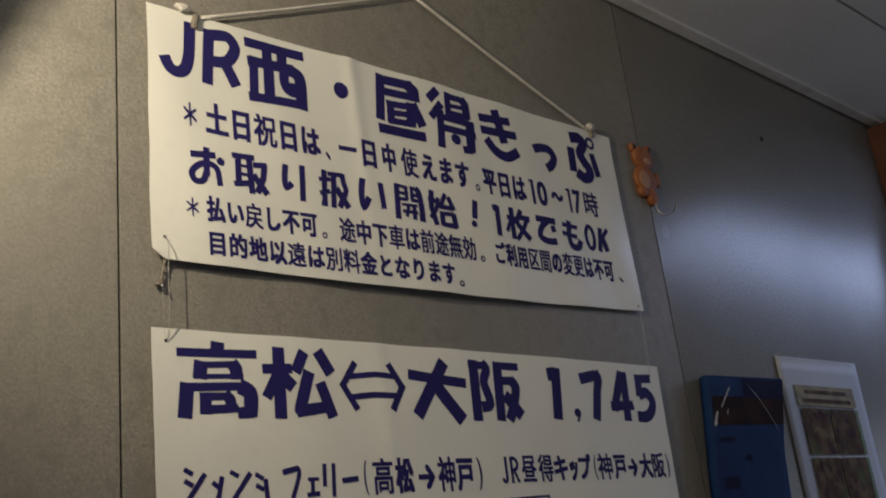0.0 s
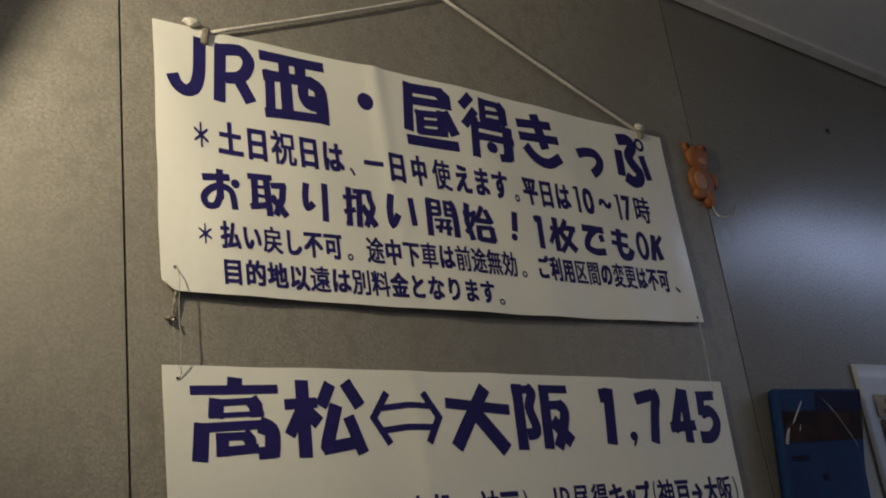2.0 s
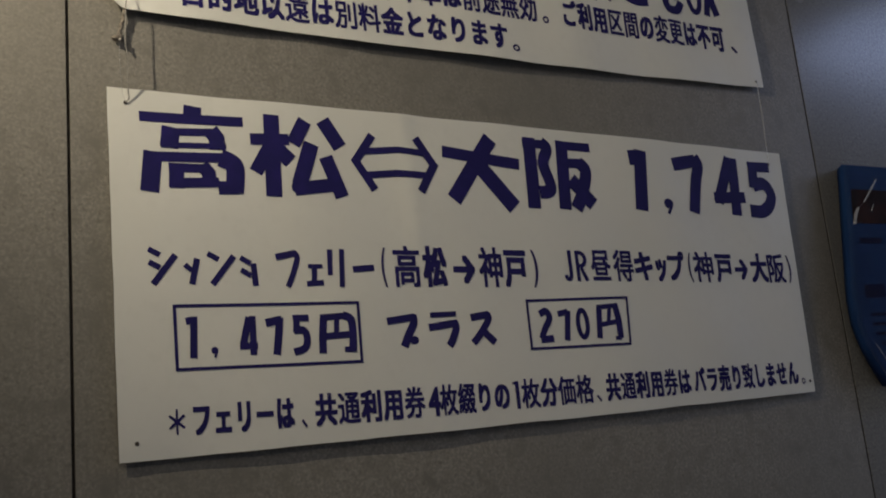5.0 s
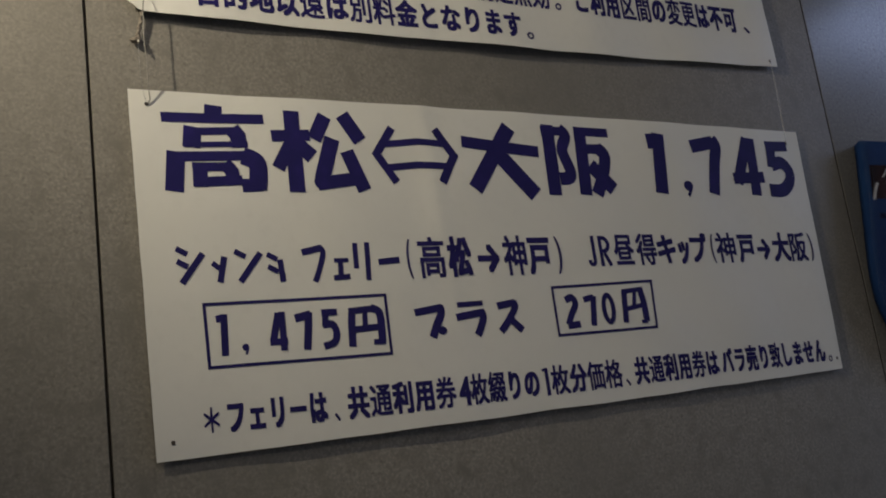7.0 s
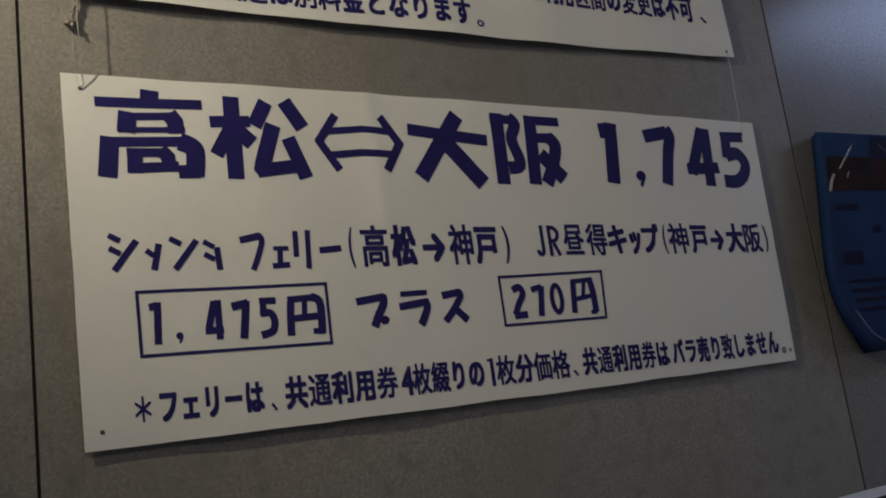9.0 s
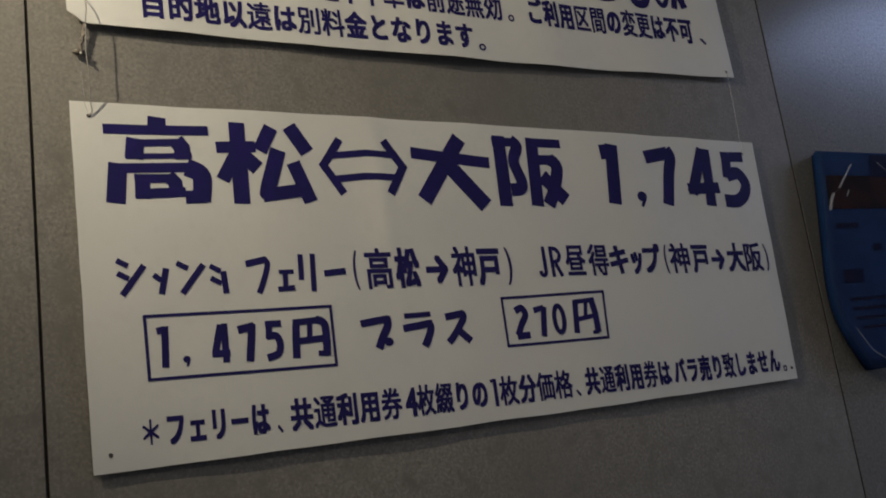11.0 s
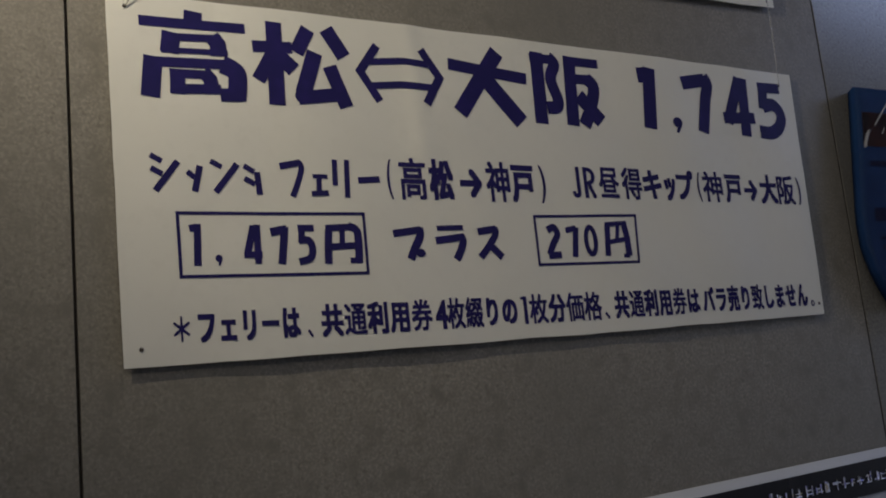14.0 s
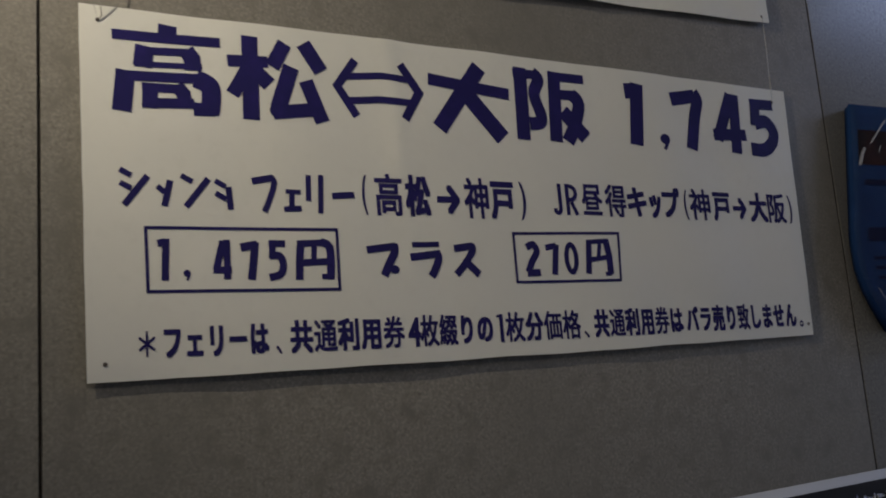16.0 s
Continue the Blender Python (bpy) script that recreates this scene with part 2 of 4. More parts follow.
# ---- signs ----
class Sheet:
    """A hanging sheet: local u to the right and v up from its top left corner, in millimetres."""

    def __init__(self, x, z, tilt, width, left, right_shift, right, left_shift, bulge, bow, gap, seed, fold):
        self.x, self.z, self.tilt, self.width, self.bulge, self.bow, self.gap, self.seed = x, z, radians(tilt), width, bulge, bow, gap, seed
        self.left, self.right, self.left_shift, self.right_shift = left, right, left_shift, right_shift
        self.fold = fold
        self.slack = 0.45 if bulge < 1 else 1.0

    def out(self, u, v):
        """How far the sheet stands off the wall, in millimetres."""
        f, g = u / self.width, -v / self.left
        swell = math.sin(math.pi * min(max(f, 0), 1)) * (0.7 + 0.3 * g)
        ripple = 1.2 * math.sin(u / 61 + self.seed) * (0.4 + 0.6 * abs(g - 0.5) * 2) + 0.9 * math.sin(u / 23 + v / 60 + self.seed * 2)
        # a soft upright crease where the two halves of the sheet meet, fading downwards
        ripple += 2.6 * math.exp(-((u - self.fold + 0.05 * v) / 11) ** 2) * (1 - 0.75 * min(max(g, 0), 1))
        return self.gap + self.bulge * swell + ripple * self.slack + self.bulge * 0.5 * min(max(g, 0), 1) * (1 - min(max(f, 0), 1))

    def at(self, u, v, lift=0.0):
        c, s = math.cos(self.tilt), math.sin(self.tilt)
        y = -(self.out(u, v) + lift) / 1000
        return Vector((self.x + (u * c - v * s) / 1000, y, self.z + (u * s + v * c) / 1000))

    def edge(self, f, g):
        """u, v at the fractions f across and g down."""
        u = (self.left_shift * g) * (1 - f) + (self.width + self.right_shift * g) * f
        v = -g * (self.left * (1 - f) + self.right * f) + self.bow * math.sin(math.pi * f) * (1 - 2 * g)
        # the trimmed edges are not quite straight
        v += 1.1 * noise.noise(Vector((u / 70, self.seed, g * 3))) * abs(1 - 2 * g)
        u += 0.8 * noise.noise(Vector((v / 50, self.seed + 5, f * 3))) * abs(1 - 2 * f)
        return u, v

    def mesh(self, curl=0.0):
        nu, nv, thick = 150, 60, 0.7
        bm = bmesh.new()
        grid = {}
        for i in range(nu + 1):
            for j in range(nv + 1):
                f, g = i / nu, j / nv
                u, v = self.edge(f, g)
                # a torn lower left corner
                cut = (u - self.left_shift) / 13 + (v + self.left) / 10
                if curl and cut < 1:
                    u, v = u + 6.5 * (1 - cut), v + 5 * (1 - cut)
                front = self.at(u, v)
                # the lower left corner stands off a little
                d = max(0.0, 1 - math.hypot(u - self.left_shift, v + self.left) / 24) * curl
                front += Vector((0.0, -0.004, 0.0)) * d * d
                grid[i, j, 0] = bm.verts.new(front)
                grid[i, j, 1] = bm.verts.new(front + Vector((0, thick / 1000, 0)))
        for i in range(nu):
            for j in range(nv):
                bm.faces.new((grid[i, j, 0], grid[i, j + 1, 0], grid[i + 1, j + 1, 0], grid[i + 1, j, 0]))
                bm.faces.new((grid[i, j, 1], grid[i + 1, j, 1], grid[i + 1, j + 1, 1], grid[i, j + 1, 1]))
        # the cut edge has vertices of its own, so that it stays crisp
        rim = [(i, 0) for i in range(nu)] + [(nu, j) for j in range(nv)] + [(i, nv) for i in range(nu, 0, -1)] + [(0, j) for j in range(nv, 0, -1)]
        loop = [(bm.verts.new(grid[i, j, 0].co), bm.verts.new(grid[i, j, 1].co)) for i, j in rim]
        for (a, b), (c, d) in zip(loop, loop[1:] + loop[:1]):
            bm.faces.new((a, c, d, b))
        return bm


# ---- lettering, from the built-in font ----
GLYPHS = {}


def load_glyphs(text):
    made = {}
    for ch in sorted(set(text)):
        data = bpy.data.curves.new("glyph", "FONT")
        data.body, data.size, data.resolution_u = ch, 1.0, 4
        made[ch] = new("glyph", data)
    bpy.context.view_layer.update()
    graph = bpy.context.evaluated_depsgraph_get()
    for ch, ob in made.items():
        me = bpy.data.meshes.new_from_object(ob.evaluated_get(graph))
        bm = bmesh.new()
        bm.from_mesh(me)
        bmesh.ops.remove_doubles(bm, verts=bm.verts, dist=1e-5)
        for _ in range(4):
            long = [e for e in bm.edges if e.calc_length() > 0.22]
            if not long:
                break
            bmesh.ops.subdivide_edges(bm, edges=long, cuts=1)
            bmesh.ops.triangulate(bm, faces=bm.faces)
        bm.verts.index_update()
        pts = [(v.co.x, v.co.y) for v in bm.verts]
        faces = [tuple(v.index for v in f.verts) for f in bm.faces]
        bm.free()
        xs, ys = [p[0] for p in pts], [p[1] for p in pts]
        GLYPHS[ch] = (pts, faces, (min(xs), max(xs), min(ys), max(ys)) if pts else (0, 1, 0, 1))
        bpy.data.objects.remove(ob)
        bpy.data.meshes.remove(me)


class Ink:
    """Collects flat print on a sheet into one mesh."""

    def __init__(self, sheet):
        self.sheet, self.verts, self.faces, self.step = sheet, [], [], 0

    def add(self, pts, faces, lift=0.35):
        # each layer lies a hair above the one before, so that no two share a plane
        self.step += 1
        lift += (self.step % 40) * 0.004
        base = len(self.verts)
        self.verts += [tuple(self.sheet.at(u, v, lift)) for u, v in pts]
        self.faces += [tuple(base + i for i in f) for f in faces]

    def glyph(self, ch, u0, u1, v0, v1, fit="em", bold=0.05, grow=1.0):
        """Fits a character into the box u0..u1, v0 (low) .. v1 (high): its ink ("ink"), or its full cell ("em"), or its ink across only ("inkx")."""
        if ch == "1" and fit == "ink":
            w = (u1 - u0) * 0.58
            self.stroke([(u1 - w / 2, v0), (u1 - w / 2, v1)], w)
            self.stroke([(u1 - w * 0.6, v1 - w * 0.36), (u0, v1 - w * 0.50)], w * 0.62)
            return self.part()
        pts, faces, own = GLYPHS[ch]
        ref = GLYPHS["国"][2]
        bx = own if fit in ("ink", "inkx") else ref
        by = own if fit == "ink" else ref
        r = bold * (v1 - v0)
        iu0, iu1, iv0, iv1 = u0 + r, u1 - r, v0 + r, v1 - r
        ku, kv = (iu1 - iu0) / (bx[1] - bx[0]), (iv1 - iv0) / (by[3] - by[2])
        cu, cv = (u0 + u1) / 2, (v0 + v1) / 2
        placed = [(cu + (iu0 + (x - bx[0]) * ku - cu) * grow, cv + (iv0 + (y - by[2]) * kv - cv) * grow) for x, y in pts]
        # square-ended thickening of every stroke
        steps = (-1, 0, 1)
        for du, dv in ((r * i, r * j) for i in steps for j in steps if max(abs(i), abs(j)) == 1 or i == j == 0):
            self.add([(u + du, v + dv) for u, v in placed], faces)
        self.part()

    def stroke(self, pts, width, closed=False):
        """A band of even width along a chain of points."""
        pts = [Vector(p) for p in pts]
        fine = []
        for a, b in zip(pts, pts[1:] + (pts[:1] if closed else [])):
            cuts = max(1, int((b - a).length / 14))
            fine += [a.lerp(b, k / cuts) for k in range(cuts)]
        if not closed:
            fine.append(pts[-1])
        n = len(fine)
        sides = []
        for k, p in enumerate(fine):
            before = (p - fine[k - 1]).normalized() if k > 0 or closed else None
            after = (fine[(k + 1) % n] - p).normalized() if k < n - 1 or closed else None
            before, after = before or after, after or before
            way = (before + after).normalized()
            mitre = Vector((-way.y, way.x)) * (width / 2 / max(0.35, way.dot(after)))
            sides += [tuple(p + mitre), tuple(p - mitre)]
        self.add(sides, [(2 * k, 2 * k + 1, (2 * k + 3) % (2 * n), (2 * k + 2) % (2 * n)) for k in range(n if closed else n - 1)])

    def disc(self, u, v, ru, rv):
        n = 24
        self.add([(u + ru * math.cos(2 * math.pi * k / n), v + rv * math.sin(2 * math.pi * k / n)) for k in range(n)], [tuple(range(n))])

    def part(self, name="letter"):
        """Ends the present piece: it becomes a part of its own under the sign."""
        if self.verts:
            settle(self.done(name, self.sheet.owner, ""))
        self.verts, self.faces, self.step = [], [], 0

    def done(self, name, parent, label, mat=None):
        me = bpy.data.meshes.new(name)
        me.from_pydata(self.verts, [], self.faces)
        me.materials.append(mat or INK)
        me.update()
        ob = new(name, me)
        ob.parent = parent
        return tagged(ob, label)


DENSE = "祝使時扱開始枚戻途車前無効遠別料区間変更綴価格券通致昼得神阪高"
NARROW = "0123456789OK！()"
SMALL = "。、,"


def set_line(ink, items, top, low, width=800.0, bold=0.036):
    """Sets words: each (text, u0, u1) spreads its characters evenly. top and low: the line's heights at u = 0 and u = width."""
    for word, u0, u1 in items:
        n = len(word)
        pitch = (u1 - u0) / (n - 0.15) if n > 1 else (u1 - u0)
        cell = pitch * 0.85 if n > 1 else pitch
        for i, ch in enumerate(word):
            a = u0 + i * pitch
            b = a + cell
            f = (a + b) / 2 / width
            v1, v0 = top[0] + (top[1] - top[0]) * f, low[0] + (low[1] - low[0]) * f
            weight = bold * (0.2 if ch in "()" else 0.55 if ch in DENSE else 0.7 if ch == "お" else 0.45 if ch == "1" else 1.0)
            if ch in NARROW:
                ink.glyph(ch, a, b, v0, v1, "ink", weight)
            elif ch in SMALL and n == 1:
                ink.glyph(ch, a, b, v0, v0 + 0.27 * (v1 - v0), "ink", bold * 0.9)
            elif ch == "＊":
                ink.glyph(ch, a, b, v0 + 0.12 * (v1 - v0), v1 - 0.12 * (v1 - v0), "ink", bold * 0.4)
            elif n == 1:
                ink.glyph(ch, a, b, v0, v1, "inkx", weight)
            else:
                ink.glyph(ch, a, b, v0, v1, "em", weight, 1.02)


def letter_j(ink, u0, u1, v0, v1, w):
    """The letter J: an upright bar that hooks to the left at its foot."""
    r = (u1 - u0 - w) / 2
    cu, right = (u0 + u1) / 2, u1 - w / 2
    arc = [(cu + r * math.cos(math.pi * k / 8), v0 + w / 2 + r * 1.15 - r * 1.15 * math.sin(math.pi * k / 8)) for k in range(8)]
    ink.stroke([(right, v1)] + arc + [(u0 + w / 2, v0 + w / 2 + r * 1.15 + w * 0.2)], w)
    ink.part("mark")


def letter_r(ink, u0, u1, v0, v1, w):
    """The letter R: an upright bar with a rounded lobe above and a slanting leg below."""
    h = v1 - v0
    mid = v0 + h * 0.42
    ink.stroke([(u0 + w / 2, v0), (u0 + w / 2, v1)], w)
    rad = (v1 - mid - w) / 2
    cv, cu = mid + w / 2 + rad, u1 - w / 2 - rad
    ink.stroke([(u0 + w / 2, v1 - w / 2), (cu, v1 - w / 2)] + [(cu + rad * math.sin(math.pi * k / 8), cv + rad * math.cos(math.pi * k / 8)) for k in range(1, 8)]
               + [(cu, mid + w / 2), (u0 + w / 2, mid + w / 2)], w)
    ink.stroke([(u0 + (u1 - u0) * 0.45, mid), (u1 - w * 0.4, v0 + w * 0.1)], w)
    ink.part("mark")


def brush(ink, u, v, strokes, name="letter"):
    """A letter in broad brush-like strokes from its foot at u, v: (width, point, point, ...), curved from four points on, or ("disc", centre, radii[, ring width])."""
    for first, *rest in strokes:
        if first == "disc":
            (cu, cv), (ru, rv) = rest[0], rest[1]
            if len(rest) > 2:
                ink.stroke([(u + cu + ru * math.cos(k * math.pi / 12), v + cv + rv * math.sin(k * math.pi / 12)) for k in range(24)], rest[2], True)
            else:
                ink.disc(u + cu, v + cv, ru, rv)
            continue
        pts = [(u + a, v + b) for a, b in rest]
        if len(pts) > 3:
            pts = smooth_chain(pts, 5)
        ink.stroke(pts, first)
    ink.part(name)


WORDS = ("国西・昼得きっぷ＊土日祝日は、一日中使えます。平日は10～17時お取り扱い開始！1枚でもOK払い戻し不可。途中下車は前途無効。"
         "ご利用区間の変更は不可、目的地以遠は別料金となります。高松大阪1,745フェリー()→神戸キップ475円プラス270円共通利用券4枚綴りの分価格バラ売り致しません")
load_glyphs(WORDS)

# upper sign
upper = Sheet(0.002, 2.184, 0.865, 800.8, 301, 2.5, 295, -5, 3.0, 4.5, 5.0, 1.3, 276)
sign = thing("notice_sign", "white laminated sign with navy lettering hung by cord", "sign", "hanging signs", (0.40, -0.01, 2.04))


upper.owner = sign
settle(part("sheet", upper.mesh(1.0), PAPER, sign, "white laminated paper sheet, slightly wavy", True))
ink = Ink(upper)
# the letters J and R in broad strokes, as parts named mark
brush(ink, 18, -78, [(14.3, (34, 68), (32.5, 44), (30, 20.5), (24, 4.5), (14, -0.5), (5, 4.5), (0, 16.5))], "mark")
brush(ink, 71, -84, [(13.8, (5, 72), (-0.5, 0)), (14.3, (0.5, 64), (25, 68.5), (33.5, 64.5), (37.5, 54.5), (31.5, 40.5), (22, 33.5), (8, 31)), (14.3, (24, 31.5), (37, 5.5))], "mark")
brush(ink, 122, -91, [(12.8, (0, 76), (85, 79)), (14, (31, 77.5), (30.5, 53.5)), (14.8, (53, 79.5), (51.5, 57.5)), (13.8, (2.5, 51), (69.5, 56)), (11.9, (11.5, 59), (8.5, 0)), (14.9, (31.5, 53.5), (30, 8.5)), (14.1, (55.5, 58.5), (53, 36.5), (58, 25.5), (70, 24)), (17.1, (60.5, 55), (74.5, 49), (77, 34), (75.5, 3)), (13.7, (55, 29.5), (77, 31)), (11.8, (1.5, 4), (84, 10))])  # 西
brush(ink, 314, -88, [(14.6, (13, 82), (4, 13)), (13.8, (5, 74), (66, 76.5)), (11.7, (15.5, 57), (65.5, 59.5)), (18.5, (57, 76.5), (67, 69), (67.5, 53)), (15.6, (62.5, 49.5), (77, 18)), (9.8, (17.5, 40), (62.5, 43.5)), (8.7, (17, 27), (62, 31.5)), (9.8, (17, 15), (64, 18.5)), (12.7, (25.5, 45), (22, 12)), (16.5, (60.5, 49.5), (57, 14.5)), (13.8, (-0.5, 0.5), (80, 3))])  # 昼
brush(ink, 407, -94, [(13.4, (18, 87.5), (-0.5, 69)), (12.3, (22.5, 67.5), (0.5, 42)), (12.8, (18.5, 57.5), (13.5, -0.5)), (11.7, (37, 88.5), (33.5, 51.5)), (9.9, (32, 82.5), (66, 83)), (6.8, (32.5, 67.5), (70.5, 71)), (9.8, (28.5, 55.5), (73.5, 57.5)), (15.5, (64, 85), (71, 77), (70.5, 55)), (9.9, (23.5, 46.5), (83.5, 47.5)), (10.9, (21, 30.5), (84, 31.5)), (17.6, (74.5, 47.5), (69.5, 4)), (11.6, (53.5, 4), (73.5, 6.5)), ("disc", (42, 17), (9, 8))])  # 得
brush(ink, 503, -83, [(12.6, (-0.5, 53.5), (62.5, 58.5)), (12.8, (0.5, 34.5), (72.5, 37.5)), (16.3, (33, 72), (45, 20.5)), (15.4, (9, 21.5), (25, 5), (47, -0.5), (71, 11.5))])  # き
brush(ink, 610, -86, [(14.3, (0, 28), (18.5, 33.5), (36.5, 33), (44, 21), (36, 8), (24, 0.5))])  # っ
ink.disc(259, -47, 10.5, 11.5)
ink.part()
brush(ink, 695, -87, [(18.2, (3, 65.5), (26, 68), (33.5, 58), (21.5, 42), (28, 28), (38, 17), (36, 5), (22, 0), (8, 7.5)), (15.9, (1.5, 48.5), (0, 7.5)), (13.9, (50.5, 46.5), (58, 7.5)), ("disc", (51.5, 64.5), (8.3, 8.3), 5.0)])  # ぷ
ink = Ink(upper)
set_line(ink, [("＊", 38, 54), ("土日祝日は", 66, 218), ("、", 226, 233), ("一", 247, 273), ("日", 281, 303), ("中", 313, 335), ("使", 344, 373),
               ("えます", 379, 464), ("。", 474, 482), ("平日は", 492, 576), ("1", 585, 595), ("0", 601, 622), ("～", 632, 659), ("1", 668, 677),
               ("7", 682, 699), ("時", 706, 738)], (-109, -112), (-147, -151))
ink.part()
ink = Ink(upper)
brush(ink, 43, -209, [(7.9, (0.5, 32.5), (31.5, 36)), (8, (20.5, 44), (19, 10)), (7.4, (18, 12), (14, 3), (5, 1.5), (1, 9.5), (6, 18), (16, 24), (26, 24), (33, 18), (35, 0)), ("disc", (37.5, 30), (5, 5))])  # お
brush(ink, 95, -211, [(7, (0.5, 43.5), (29.5, 45)), (8, (8.5, 45.5), (7, 6.5)), (8, (22.5, 45), (24, 0)), (4, (10.5, 32.5), (23.5, 33)), (4, (9, 22.5), (23, 22)), (6.8, (1, 8.5), (23, 13)), (7, (27.5, 36), (45.5, 38)), (8, (42.5, 39), (40, 22), (31, 2)), (8.4, (27, 24), (44, 2))])  # 取
brush(ink, 163, -210, [(7.9, (2.5, 43.5), (0, 25.5), (2, 14.5), (10, 20.5)), (7.9, (25.5, 46), (23, 0))])  # り
brush(ink, 211, -211, [(7.9, (9.5, 47.5), (6, 1.5)), (5.8, (0.5, 34), (18.5, 36.5)), (6, (0, 16), (16, 20.5)), (5, (1, 2), (10, 2.5)), (5.9, (14.5, 43.5), (37.5, 45)), (7.9, (23.5, 44.5), (19, -0.5)), (7.7, (36.5, 47), (37.5, 35), (40, 26), (35, 14.5), (28, 1.5)), (9.2, (25, 26.5), (42, 3))])  # 扱
brush(ink, 274, -203, [(8.6, (3.5, 38), (0, 17), (2, 0), (11, 13.5)), (8.2, (30.5, 36.5), (33, 1.5))])  # い
brush(ink, 328, -212, [(8.9, (2.5, 48), (0, 0)), (9.8, (34.5, 47.5), (39.5, 40.5), (41, 20.5), (40, 1.5)), (5.1, (-0.5, 47), (18.5, 45.5)), (5, (1.5, 37), (19.5, 36.5)), (4.9, (1.5, 28), (18.5, 29)), (6, (17.5, 48), (17.5, 29)), (5.1, (26.5, 46.5), (38.5, 45.5)), (5.1, (25.5, 37.5), (41.5, 36.5)), (5, (24.5, 29.5), (40.5, 29.5)), (5.9, (27.5, 48.5), (26.5, 29.5)), (3.9, (8, 21), (34, 22.5)), (4.9, (8, 12), (34, 12.5)), (5.7, (20, 23.5), (14, 5)), (6.9, (28, 23.5), (27, 2.5))])  # 開
brush(ink, 382, -211, [(9.1, (8.5, 49), (5, 24), (11, 0)), (7.1, (0.5, 35), (20.5, 34)), (6.2, (19.5, 40), (13, 22), (1, 9)), (7, (32.5, 47.5), (21.5, 28), (43.5, 27.5)), (8, (36.5, 43.5), (45, 25.5)), (8.9, (23, 21), (22, 1)), (5.9, (20, 18), (44, 19.5)), (9.2, (43, 20.5), (45, 1.5)), (7, (21, 3), (47, 2.5))])  # 始
brush(ink, 461, -200, [(9.7, (6.5, 35), (2, 8)), ("disc", (0, 0), (5, 5))])  # ！
brush(ink, 500, -211, [(8.9, (0.5, 40.5), (10.5, 43.5)), (9.9, (10.5, 46.5), (8, 0.5))])  # 1
brush(ink, 525, -211, [(9.9, (14.5, 48), (13, 0)), (7, (3.5, 32), (24.5, 31.5)), (6.6, (11.5, 29), (0, 10)), (8.2, (34.5, 46.5), (20, 23.5)), (8.1, (27.5, 35.5), (50.5, 34.5)), (7.3, (45.5, 34.5), (35, 17.5), (19, 0)), (9.8, (24, 24.5), (47, 3.5))])  # 枚
brush(ink, 588, -205, [(10, (0.5, 33), (41.5, 32.5)), (10.2, (25.5, 32.5), (10.5, 20), (6, 6), (20, 0), (39, 1.5)), (9.8, (33.5, 25.5), (36, 15.5))])  # で
brush(ink, 642, -206, [(7, (2.5, 32.5), (37.5, 31.5)), (7.2, (0, 18.5), (34, 16)), (10.9, (19.5, 40), (15, 13), (19, 0), (33, 0), (41, 11.5))])  # も
brush(ink, 706, -187, [("disc", (0.5, 0.5), (9, 17.9), 7.3)])  # O
brush(ink, 725, -207, [(9.5, (7.5, 39), (0, 0)), (7.4, (23.5, 38.5), (4, 17)), (10.8, (9.5, 25), (17, 2))])  # K
ink = Ink(upper)
set_line(ink, [("＊", 36, 50), ("払い戻し不可", 60, 202), ("。", 209, 216), ("途中下車は前途無効", 236, 456), ("。", 464, 472),
               ("ご利用区間の変更は不可", 492, 746), ("、", 757, 767)], (-225, -220), (-253, -253))
ink.part()
ink = Ink(upper)
set_line(ink, [("目的地以遠は別料金となります", 59, 412), ("。", 418, 427)], (-265, -261), (-291, -293))
ink.part()

# lower sign
lower = Sheet(0.0, 1.810, 0.35, 820, 314, -11, 298, 1, 0.8, 1.5, 5.0, 4.0, 282)
fares = thing("notice_sign", "white laminated fare sign with navy lettering and boxed prices", "sign", "hanging signs", (0.41, -0.01, 1.66))
lower.owner = fares
settle(part("sheet", lower.mesh(0.0), PAPER, fares, "white laminated paper sheet, nearly flat", True))
ink = Ink(lower)
brush(ink, 26, -91, [(15.8, (47, 80.5), (46, 70.5)), (9, (0, 67), (92, 69.5)), (15.9, (27, 59.5), (24.5, 40.5)), (6.9, (19, 54.5), (64, 57.5)), (5, (17.5, 42.5), (75.5, 45.5)), (14.8, (62, 59.5), (67, 52.5), (67.5, 41.5)), (15.9, (10.5, 36), (6.5, 0)), (8.9, (2.5, 31), (73.5, 34.5)), (16.9, (69.5, 34.5), (81.5, 28.5), (82.5, 16.5), (80.5, 3.5)), (12, (66.5, 6.5), (85.5, 7.5)), (13, (30.5, 26.5), (29.5, 4.5)), (8, (23.5, 22.5), (54.5, 23.5)), (8.9, (23.5, 8.5), (67.5, 11.5)), (12.7, (52.5, 26.5), (58.5, 19.5), (59.5, 6.5))])  # 高
brush(ink, 124, -90, [(15, (21, 78), (19.5, 0)), (10.9, (0, 53), (37, 55)), (12.5, (18.5, 48), (3.5, 22)), (14.9, (23.5, 47), (37.5, 34)), (13.8, (54, 75), (41, 51)), (15, (72, 77), (88, 51.5)), (15.2, (59, 53), (44.5, 12)), (12.8, (39.5, 8), (82.5, 14.5)), (14.3, (72.5, 41), (86.5, 2.5)), ("disc", (44.5, 10), (8, 7))])  # 松
